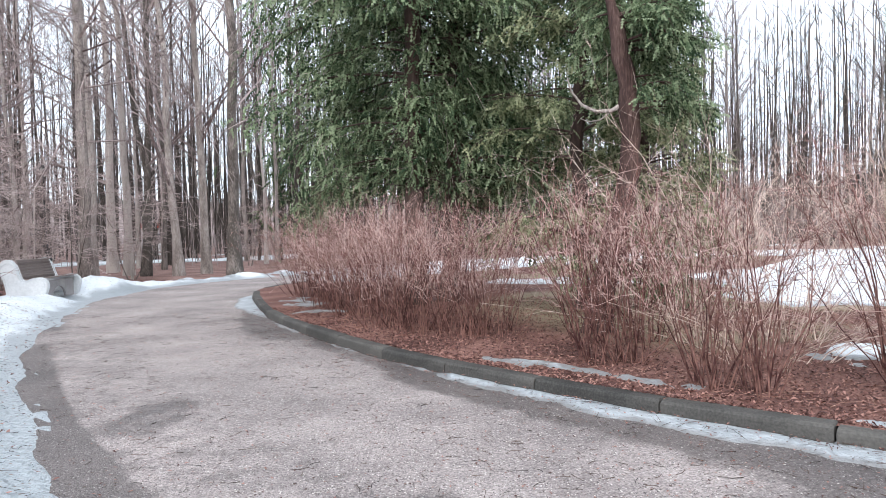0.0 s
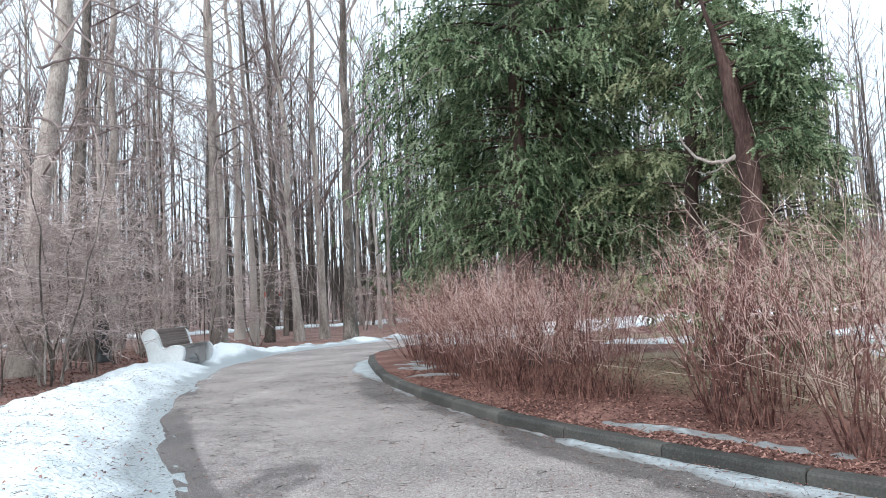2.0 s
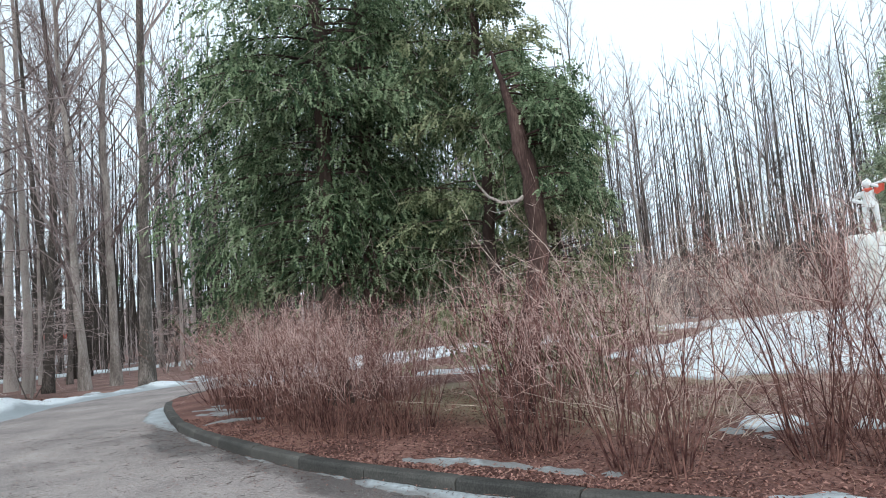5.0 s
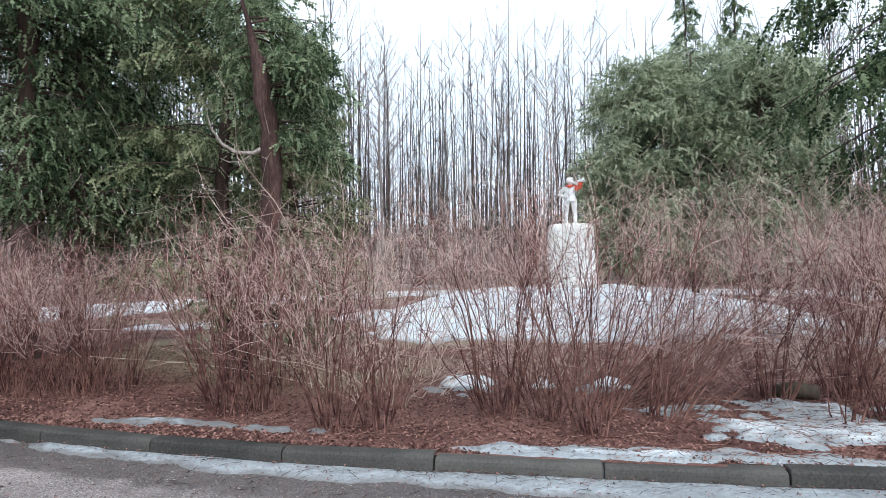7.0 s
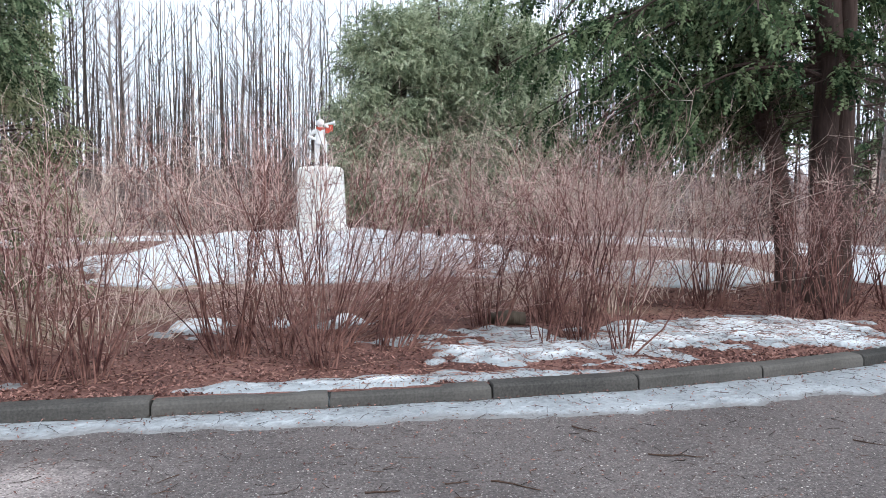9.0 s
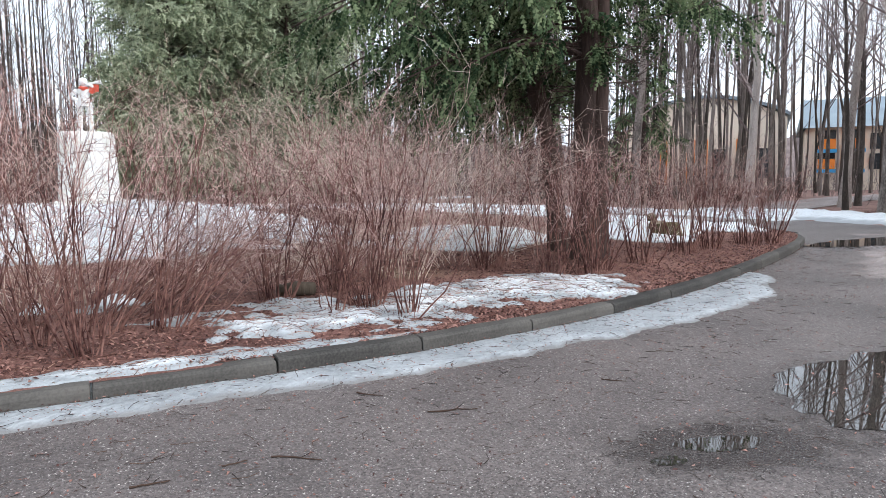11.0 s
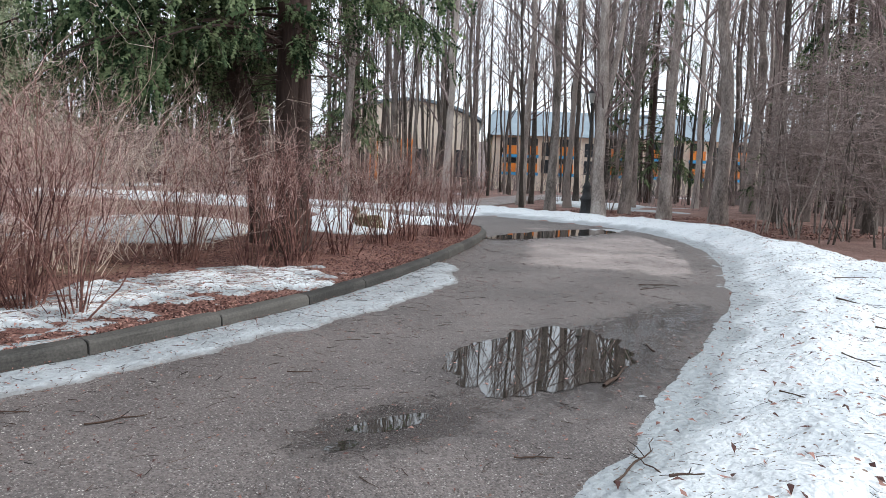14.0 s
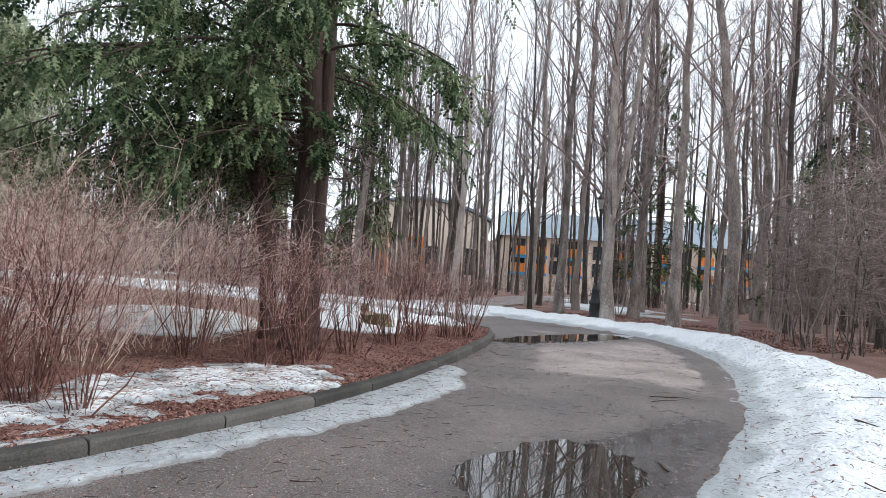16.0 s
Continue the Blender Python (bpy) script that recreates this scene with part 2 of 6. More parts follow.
FRONT = mat("grey_painted_concrete", (0.26, 0.24, 0.235), (0.44, 0.41, 0.40), scale=3, fine=30, rough=0.8, bump=0.3)
IRON = mat("black_cast_iron", (0.012, 0.014, 0.016), (0.05, 0.052, 0.055), scale=4, fine=40, rough=0.5, bump=0.2)
BEIGE = mat("beige_cladding", (0.76, 0.67, 0.55), (0.87, 0.79, 0.68), scale=0.4, fine=6, rough=0.8, bump=0.1)
ORANGE = mat("orange_panels", (0.75, 0.22, 0.04), (0.85, 0.30, 0.06), scale=0.8, fine=6, rough=0.6, bump=0)
BLUE = mat("blue_panels", (0.05, 0.30, 0.60), (0.08, 0.38, 0.70), scale=0.8, fine=6, rough=0.6, bump=0)
ROOF = mat("grey_blue_roof", (0.19, 0.245, 0.29), (0.27, 0.33, 0.375), scale=0.8, fine=8, rough=0.6, bump=0.1)
PANE = mat("dark_window_glass", (0.03, 0.035, 0.04), (0.07, 0.08, 0.09), scale=1, fine=4, rough=0.1, bump=0, spec=0.5)
MOSS = mat("mossy_wood", (0.05, 0.042, 0.024), (0.19, 0.155, 0.08), scale=4, fine=25, bump=0.9, dist=0.02)
CUT = mat("weathered_cut_wood", (0.16, 0.12, 0.08), (0.32, 0.26, 0.18), scale=5, fine=40, bump=0.4)
STRAW = mat("dry_red_stems", (0.06, 0.024, 0.02), (0.42, 0.26, 0.20), (0.20, 0.09, 0.07), scale=3.0, fine=30, bump=0, island=0.8)
GRIT = mat("pale_stone_chips", (0.16, 0.145, 0.14), (0.58, 0.54, 0.51), (0.34, 0.31, 0.29), scale=6, fine=40, rough=0.8, bump=0, island=0.9)
GLAZE = mat("lantern_glass", (0.28, 0.28, 0.26), (0.42, 0.42, 0.4), scale=3, fine=20, rough=0.3, bump=0)
TEAL = mat("teal_plastic", (0.05, 0.45, 0.42), (0.1, 0.6, 0.55), scale=5, fine=30, rough=0.5, bump=0)


def leafy(m, share=0.3):
    """Lets some light pass through leaves."""
    n, l = m.node_tree.nodes, m.node_tree.links
    p, out = n["Principled BSDF"], n["Material Output"]
    tr, mx = n.new("ShaderNodeBsdfTranslucent"), n.new("ShaderNodeMixShader")
    l.new(p.inputs["Base Color"].links[0].from_socket, tr.inputs["Color"])
    mx.inputs["Fac"].default_value = share
    l.new(p.outputs["BSDF"], mx.inputs[1])
    l.new(tr.outputs["BSDF"], mx.inputs[2])
    l.new(mx.outputs["Shader"], out.inputs["Surface"])


leafy(NEEDLE, 0.42)
leafy(THUJA, 0.45)
leafy(OLIVE, 0.4)
leafy(FIR, 0.3)

WATER = bpy.data.materials.new("puddle_water")
WATER.use_nodes = True
_p = WATER.node_tree.nodes["Principled BSDF"]
_p.inputs["Base Color"].default_value = (0.03, 0.026, 0.022, 1)
_p.inputs["Roughness"].default_value, _p.inputs["IOR"].default_value = 0.012, 2.0
_n = WATER.node_tree.nodes.new("ShaderNodeTexNoise")
_n.inputs["Scale"].default_value = 3.0
_b = WATER.node_tree.nodes.new("ShaderNodeBump")
_b.inputs["Strength"].default_value, _b.inputs["Distance"].default_value = 0.03, 0.01
WATER.node_tree.links.new(_n.outputs["Fac"], _b.inputs["Height"])
WATER.node_tree.links.new(_b.outputs["Normal"], _p.inputs["Normal"])

# ---- mesh helpers ----
rng = np.random.default_rng(7)


class Soup:
    """Gathers tubes, quads and triangles and turns them into one mesh."""

    def __init__(self):
        self.v, self.f4, self.f3, self.n = [], [], [], 0

    def add(self, v, f4=None, f3=None):
        v = np.asarray(v, float).reshape(-1, 3)
        if f4 is not None:
            self.f4.append(np.asarray(f4).reshape(-1, 4) + self.n)
        if f3 is not None:
            self.f3.append(np.asarray(f3).reshape(-1, 3) + self.n)
        self.v.append(v)
        self.n += len(v)

    def spikes(self, p, q, r):
        """Tapered three-sided twigs from p to q, r wide at the base."""
        p, q, r = np.asarray(p, float), np.asarray(q, float), np.broadcast_to(np.asarray(r, float), (len(p),))
        d = q - p
        d = d / (np.linalg.norm(d, axis=1, keepdims=True) + 1e-9)
        ref = np.where(np.abs(d[:, 2:3]) > 0.8, np.array([1.0, 0, 0]), np.array([0, 0, 1.0]))
        u = np.cross(d, ref)
        u /= np.linalg.norm(u, axis=1, keepdims=True) + 1e-9
        w = np.cross(d, u)
        ring = [p + (u * math.cos(a) + w * math.sin(a)) * r[:, None] for a in (0, 2.094, 4.189)]
        k = np.arange(len(p))[:, None] * 4
        self.add(np.stack([*ring, q], 1), None, np.concatenate([k + [0, 1, 3], k + [1, 2, 3], k + [2, 0, 3]]))

    def tubes(self, p, r, sides=3, cap=False):
        p, r = np.asarray(p, float), np.asarray(r, float)
        if p.ndim == 2:
            p, r = p[None], r[None]
        n, k, _ = p.shape
        tan = np.gradient(p, axis=1)
        tan /= np.linalg.norm(tan, axis=2, keepdims=True) + 1e-9
        ref = np.where(np.abs(tan[:, :1, 2:3]) > 0.8, np.array([1.0, 0, 0]), np.array([0, 0, 1.0]))
        u = np.cross(tan, np.broadcast_to(ref, tan.shape))
        u /= np.linalg.norm(u, axis=2, keepdims=True) + 1e-9
        w = np.cross(tan, u)
        a = np.arange(sides) * 2 * np.pi / sides
        ring = u[:, :, None] * np.cos(a)[:, None] + w[:, :, None] * np.sin(a)[:, None]
        v = p[:, :, None] + ring * r[:, :, None, None]
        i = np.arange(n)[:, None, None] * k * sides
        j = np.arange(k - 1)[None, :, None] * sides
        s = np.arange(sides)[None, None]
        t = (s + 1) % sides
        f = np.stack([i + j + s, i + j + sides + s, i + j + sides + t, i + j + t], -1)
        self.add(v, f)
        if cap:
            base = self.n - n * k * sides
            for m in range(n):
                self.add([p[m, -1]], None, [[base - self.n + m * k * sides + (k - 1) * sides + q, 0, base - self.n + m * k * sides + (k - 1) * sides + (q + 1) % sides] for q in range(sides)])

    def mesh(self, name, material, smooth=True):
        me = bpy.data.meshes.new(name)
        v = np.concatenate(self.v)
        f4 = np.concatenate(self.f4) if self.f4 else np.zeros((0, 4), int)
        f3 = np.concatenate(self.f3) if self.f3 else np.zeros((0, 3), int)
        me.vertices.add(len(v))
        me.vertices.foreach_set("co", v.ravel())
        me.loops.add(f4.size + f3.size)
        me.loops.foreach_set("vertex_index", np.concatenate([f4.ravel(), f3.ravel()]).astype(np.int32))
        me.polygons.add(len(f4) + len(f3))
        starts = np.concatenate([np.arange(len(f4)) * 4, len(f4) * 4 + np.arange(len(f3)) * 3])
        me.polygons.foreach_set("loop_start", starts.astype(np.int32))
        me.polygons.foreach_set("use_smooth", np.full(len(starts), smooth))
        me.update(calc_edges=True)
        me.materials.append(material)
        return me


def put(name, me, parent=None, at=None, label=""):
    ob = new(name, me)
    if at is not None:
        ob.matrix_basis = at
    if parent is not None:
        ob.parent = parent
    if label:
        ob["label"] = label
    return ob


def bm_mesh(name, bm, material):
    me = bpy.data.meshes.new(name)
    bm.to_mesh(me)
    bm.free()
    me.materials.append(material)
    return me


def box(bm, x0, x1, y0, y1, z0, z1, bevel=0.0):
    out = bmesh.ops.create_cube(bm, size=1.0)
    for v in out["verts"]:
        v.co = Vector(((x0 + x1) / 2 + v.co.x * (x1 - x0), (y0 + y1) / 2 + v.co.y * (y1 - y0), (z0 + z1) / 2 + v.co.z * (z1 - z0)))
    if bevel:
        edges = list({e for v in out["verts"] for e in v.link_edges})
        bmesh.ops.bevel(bm, geom=edges, offset=bevel, segments=2, affect="EDGES")


def boxmesh(name, dims, material, bevel=0.0):
    bm = bmesh.new()
    box(bm, *dims, bevel)
    return bm_mesh(name, bm, material)


def lathe(name, profile, material, sides=16):
    """A turned form from (radius, height) pairs."""
    a = np.arange(sides) * 2 * np.pi / sides
    s = Soup()
    v = [[(r * np.cos(t), r * np.sin(t), z) for t in a] for r, z in profile]
    f = [[i * sides + j, i * sides + (j + 1) % sides, (i + 1) * sides + (j + 1) % sides, (i + 1) * sides + j] for i in range(len(profile) - 1) for j in range(sides)]
    s.add(v, f)
    return s.mesh(name, material)


TABLE = np.random.default_rng(3).random((256, 256))


def vnoise(x, y, scale, seed=0):
    """Smooth lattice noise from -1 to 1."""
    x, y = np.asarray(x, float) / scale + seed * 17.3, np.asarray(y, float) / scale + seed * 5.7
    i, j = np.floor(x).astype(int), np.floor(y).astype(int)
    u, v = x - i, y - j
    u, v = u * u * (3 - 2 * u), v * v * (3 - 2 * v)
    t = lambda a, b: TABLE[(i + a) % 256, (j + b) % 256]
    return 2 * ((t(0, 0) * (1 - u) + t(1, 0) * u) * (1 - v) + (t(0, 1) * (1 - u) + t(1, 1) * u) * v) - 1


def fbm(x, y, scale, seed=0, n=3):
    return sum(vnoise(x, y, scale / 2.1**k, seed + k) / 1.9**k for k in range(n))


def smooth(x, a, b):
    t = np.clip((np.asarray(x, float) - a) / (b - a), 0, 1)
    return t * t * (3 - 2 * t)


# ---- plan: a kerbed island round a pedestal, with a ring road ----
CX, CY = 11.3, 14.4


def around(pairs, blur=3.0):
    deg, r = np.array(pairs, float).T
    a = np.arange(720) / 2
    v = np.interp(a, deg, r, period=360)
    w = np.exp(-0.5 * (np.arange(-40, 41) / 2 / blur) ** 2)
    w /= w.sum()
    return sum(np.roll(v, k) * q for k, q in zip(range(-40, 41), w))


INNER = around([(176, 16.35), (181, 15.9), (187, 15.35), (195, 14.9), (204, 14.4), (213, 14.1), (221, 13.87), (230, 13.68), (235, 13.67), (239, 13.72), (248, 13.92), (254, 14.08),
                (261, 14.23), (268, 14.5), (274, 14.84), (280, 15.36), (285, 15.86), (290, 16.4), (300, 15.9), (325, 14.5), (353, 14.0), (20, 14.6), (55, 16.0), (90, 14.4), (115, 14.0), (140, 14.5), (165, 16.0)], 2.5)
OUTER = around([(158, 19.2), (166, 20.0), (173, 19.9), (181, 19.35), (189, 18.5), (198, 17.92), (206, 17.5), (213, 17.3), (221, 17.15), (232, 17.05), (243, 17.05), (248, 17.2), (254, 17.44),
                (260, 17.88), (265, 18.3), (272, 19.0), (279, 19.8), (287, 20.5), (293, 20.7), (300, 20.1), (310, 19.4), (330, 19.0), (20, 19.0), (55, 20.0), (90, 19.0), (120, 18.6), (145, 18.8)], 3.0)


def polar(x, y):
    dx, dy = np.asarray(x, float) - CX, np.asarray(y, float) - CY
    return np.degrees(np.arctan2(dy, dx)) % 360, np.hypot(dx, dy)


def radius(table, deg):
    return np.interp(np.asarray(deg) % 360, np.arange(721) / 2, np.append(table, table[0]))


def spot(deg, r):
    return CX + r * np.cos(np.radians(deg)), CY + r * np.sin(np.radians(deg))


def island_height(x, y):
    deg, r = polar(x, y)
    edge = smooth(radius(INNER, deg) - r, 0.1, 1.0)
    return 0.119 + 0.015 * edge + 0.025 * edge * fbm(x, y, 1.3, 4) + 0.57 * (1 - smooth(r, 1.2, 7.2))


def outside_height(x, y):
    deg, r = polar(x, y)
    d = r - radius(OUTER, deg)
    return -0.03 + 0.1 * smooth(d, 0.05, 1.2) + 0.05 * smooth(d, 0.8, 3) * fbm(x, y, 2.5, 9)


def height(x, y):
    deg, r = polar(x, y)
    return np.where(r < radius(INNER, deg) - 0.07, island_height(x, y), np.where(r < radius(OUTER, deg), 0.0, outside_height(x, y)))


def attribute(me, name, values):
    at = me.attributes.new(name, "FLOAT", "POINT")
    at.data.foreach_set("value", np.asarray(values, np.float32).ravel())


def grid_faces(n, m, wrap=False):
    i, j = np.arange(n - 1)[:, None], np.arange(m if wrap else m - 1)[None]
    k = (j + 1) % m
    return np.stack([i * m + j, (i + 1) * m + j, (i + 1) * m + k, i * m + k], -1).reshape(-1, 4)


# the ground, one sheet out to the horizon
xs = np.unique(np.round(np.concatenate([np.arange(-22, 42, 0.75), 42 + 1.18 ** np.arange(0, 42), -22 - 1.18 ** np.arange(0, 42)]), 3))
ys = np.unique(np.round(np.concatenate([np.arange(-22, 46, 0.75), 46 + 1.18 ** np.arange(0, 42), -22 - 1.18 ** np.arange(0, 42)]), 3))
gx, gy = np.meshgrid(xs, ys, indexing="ij")
gdeg, gr = polar(gx, gy)
gz = np.where(gr > radius(OUTER, gdeg) - 0.3, outside_height(gx, gy), -0.06)
s = Soup()
s.add(np.stack([gx, gy, gz], -1), grid_faces(len(xs), len(ys))[:, ::-1])
me = s.mesh("ground", WOODS)
tagged(put("ground", me), "woodland ground of brown fallen leaves and bare soil", "ground", kind="structure")

# the island bed
rows = np.concatenate([np.linspace(0.001, 0.6, 24), np.linspace(0.62, 1.0, 44)])
deg = np.arange(0, 360, 0.75)
rr = rows[:, None] * (radius(INNER, deg) - 0.07)[None]
ix, iy = spot(deg[None], rr)
s = Soup()
s.add(np.stack([ix, iy, island_height(ix, iy)], -1), grid_faces(len(rows), len(deg), True))
me = s.mesh("island_ground", LITTER)
grass = smooth(fbm(ix, iy, 2.2, 31) + 1.7 * np.exp(-((ix - 2.2) ** 2 + (iy - 11.5) ** 2) / 9.0) + 0.25 * np.exp(-((rr - 8.5) / 2.0) ** 2), 0.5, 1.3) * (1 - smooth(rr, 11.0, 12.4))
attribute(me, "grass", grass)
tagged(put("island_ground", me), "island bed of red-brown leaf litter with yellowed grass", "ground", kind="structure")

# the ring road
span = np.linspace(0, 1, 46)
deg = np.arange(0, 360, 0.5)
rr = radius(INNER, deg)[None] * (1 - span[:, None]) + (radius(OUTER, deg) + 0.5)[None] * span[:, None]
rx, ry = spot(deg[None], rr)
rz = np.broadcast_to(0.012 * np.sin(np.pi * span)[:, None], rr.shape) - 0.05 * smooth(span, 0.93, 1.0)[:, None]
s = Soup()
s.add(np.stack([rx, ry, rz], -1), grid_faces(len(span), len(deg), True))
me = s.mesh("road", ASPHALT)
right_side = smooth(deg, 222, 240) * (1 - smooth(deg, 300, 330))
wet = smooth(span, 0.795, 0.845)[:, None] * (0.3 + 0.7 * smooth(deg, 196, 208))[None] + 0.8 * (1 - smooth(span, 0.02, 0.24))[:, None] + 0.3 * (1 - smooth(span, 0.12, 0.5))[:, None] * (smooth(deg, 190, 200) * (1 - smooth(deg, 226, 240)))[None] + 0.9 * right_side[None] - 0.75 * smooth(deg, 262, 272)[None] * (1 - smooth(deg, 282, 290))[None] * (smooth(span, 0.1, 0.3) * (1 - smooth(span, 0.7, 0.9)))[:, None]
wet = wet + 0.7 * np.exp(-(((rx - 5.6) / 1.9) ** 2 + ((ry + 1.5) / 1.0) ** 2)) + 0.5 * np.exp(-((rx - 4.2) ** 2 + (ry + 0.1) ** 2) / 0.6) + 0.7 * np.exp(-((rx - 3.6) ** 2 + (ry - 1.35) ** 2) / 1.0)
wet = np.clip(wet + 0.3 * fbm(rx, ry, 1.6, 12) + 0.2 * fbm(rx, ry, 0.7, 13) - 0.05, 0, 1)
wet = np.clip(wet + 0.40 * smooth(span, 0.42, 0.62)[:, None] * (smooth(deg, 186, 200) * (1 - smooth(deg, 222, 236)))[None], 0, 1)
attribute(me, "wet", wet)


def oval(x, y, bx, by, sx, sy, turn):
    c, q = math.cos(radians(turn)), math.sin(radians(turn))
    dx, dy = x - bx, y - by
    return np.exp(-((dx * c + dy * q) / sx) ** 2 - ((-dx * q + dy * c) / sy) ** 2)


film = 1.15 * oval(rx, ry, 4.22, -0.10, 0.52, 0.27, -52) + 0.8 * oval(rx, ry, 5.6, -1.3, 1.35, 0.95, -35) + 0.7 * oval(rx, ry, 7.4, -2.55, 1.6, 0.5, -38) + 0.7 * oval(rx, ry, 16.2, -2.9, 3.2, 0.9, -42)
attribute(me, "film", np.clip(film, 0, 1))
tagged(put("road", me), "damp grey asphalt road with dry and wet patches", "road", kind="structure")

# a side path that leaves the ring between the trees
t = np.linspace(0, 1, 60)[:, None]
w = np.linspace(-1.5, 1.5, 7)[None]
px, py = 22 + 62 * t, 1.5 - 9.0 * t - 24 * t * t
nx, ny = 0.45 * np.ones_like(t), np.ones_like(t)
s = Soup()
s.add(np.stack([px + nx * w, py + ny * w, height(px + nx * w, py + ny * w) + 0.035], -1), grid_faces(60, 7)[:, ::-1])
me = s.mesh("side_path", ASPHALT)
attribute(me, "wet", np.full(420, 0.35))
tagged(put("side_path", me), "grey asphalt side path between bare trees", "path", kind="structure")


# ---- snow and ice ----
def snow_sheet(name, x0, x1, y0, y1, res, depth, material, label, thick=0.12, rim=None):
    x, y = np.meshgrid(np.arange(x0, x1, res), np.arange(y0, y1, res), indexing="ij")
    d = depth(x, y)
    n, m = x.shape
    f = grid_faces(n, m)[:, ::-1]
    keep = (d.ravel()[f] > 0).any(1)
    f = f[keep]
    used, f = np.unique(f, return_inverse=True)
    f = f.reshape(-1, 4)
    z = height(x, y) + np.where(d > 0, d, np.maximum(d, -0.02) - 0.004)
    s = Soup()
    s.add(np.stack([x, y, z], -1).reshape(-1, 3)[used], f)
    me = s.mesh(name, material)
    thin = 1 - smooth(d, 0.012, thick)
    if rim is not None:
        thin = np.maximum(thin, rim(x, y))
    attribute(me, "thin", thin.ravel()[used])
    return tagged(put(name, me), label, "snow", kind="stuff")


def bank_depth(x, y):
    deg, r = polar(x, y)
    d = r - radius(OUTER, deg) + 0.08 * fbm(x, y, 0.9, 21) + 0.03
    wide = np.interp(deg, [0, 140, 160, 185, 200, 215, 235, 255, 270, 280, 292, 300, 306, 318, 330, 360], [0.2, 0.6, 1.0, 2.3, 2.9, 4.2, 5, 4.4, 2.6, 2.2, 2.8, 3.9, 3.4, 2.6, 0.5, 0.2])
    e = wide - d + 0.5 * fbm(x, y, 1.6, 5)
    rise = 0.05 * smooth(d, 0, 0.12) + 0.17 * smooth(d, 0.25, 1.1) + 0.05 * smooth(deg, 265, 290) * smooth(d, 0.6, 1.2)
    rise = rise * (1 - 0.5 * smooth(deg, 283, 298) * (1 - smooth(deg, 340, 355)))
    body = rise * smooth(e, -0.05, 1.0) + smooth(d, 0.3, 0.9) * (0.04 * fbm(x, y, 0.55, 2) + 0.026 * fbm(x, y, 0.19, 6))
    body = body * (1 - 0.85 * np.exp(-(((x + 8.95) / 0.55) ** 2 + ((y - 14.25) / 0.75) ** 2) ** 2))
    return np.where((d > -0.1) & (e > -0.15), np.minimum(body, 0.3 * (d + 0.02)) - 0.012 - 0.1 * smooth(-e, -0.1, 0.1) + 0.3 * smooth(d, 0.0, 0.4) * np.exp(-(((x + 8.95) / 0.6) ** 2 + ((y - 16.1) / 1.0) ** 2)), -0.1)


def rim_share(x, y):
    deg, r = polar(x, y)
    return 1 - smooth(r - radius(OUTER, deg) + 0.14 * fbm(x, y, 0.7, 91), 0.22, 0.62)


snow_sheet("snow_bank", -11.5, 3.1, -5.0, 24, 0.075, bank_depth, SNOW, "melting white snow bank with grey icy edge beside the road", 0.09, rim_share)
snow_sheet("snow_bank", 3.0, 30, -10, 2.5, 0.075, bank_depth, SNOW, "melting white snow bank with twigs and grey icy edge", 0.09, rim_share)


def strip_depth(x, y):
    deg, r = polar(x, y)
    d = r - radius(INNER, deg)
    wide = np.interp(deg, [176, 181, 187, 192, 196, 203, 212, 217, 223, 235, 246, 253, 261, 267, 269, 300], [-0.1, 0.35, 0.45, 0.2, 0.02, 0.05, -0.05, 0.1, 0.2, 0.34, 0.44, 0.62, 0.72, 0.35, -0.2, -0.3])
    e = wide - d + 0.06 * fbm(x, y, 0.5, 8) + 0.03 * fbm(x, y, 0.15, 18)
    return np.where(d > -0.05, np.minimum(0.03, 0.25 * e) + 0.006 * fbm(x, y, 0.3, 3), -0.1)


snow_sheet("kerb_ice", -6, 12, -1.0, 17, 0.05, strip_depth, ICE, "dirty grey ice strip melting along the kerb foot", 0.02)


def blob(x, y, bx, by, sx, sy, turn=0.0):
    c, s = math.cos(radians(turn)), math.sin(radians(turn))
    dx, dy = x - bx, y - by
    return ((dx * c + dy * s) / sx) ** 2 + ((-dx * s + dy * c) / sy) ** 2


def patch_depth(x, y):
    deg, r = polar(x, y)
    q = np.minimum.reduce([blob(x, y, 6.2, 2.75, 1.9, 0.72, -33), blob(x, y, 7.6, 1.9, 1.3, 0.75, -30), blob(x, y, 5.6, 3.35, 0.6, 0.35, 20)])
    d = 0.08 * (1 - q) + 0.045 * fbm(x, y, 0.6, 14) + 0.045 * fbm(x, y, 0.17, 15, 4)
    slim = 0.03 * (1 - ((deg - 236) / 7.5) ** 2) + 0.016 * fbm(x, y, 0.35, 44) - 0.16 * np.abs(radius(INNER, deg) - 0.24 - r)
    d = np.maximum(np.minimum(d, 0.032 + 0.022 * fbm(x, y, 0.3, 16)), slim)
    return np.where(r < radius(INNER, deg) - 0.12, d, -0.1)


snow_sheet("snow_patch", 2.5, 9.8, 0.4, 5.2, 0.05, patch_depth, SNOW, "patchy white snow with twigs on the leaf litter", 0.05)


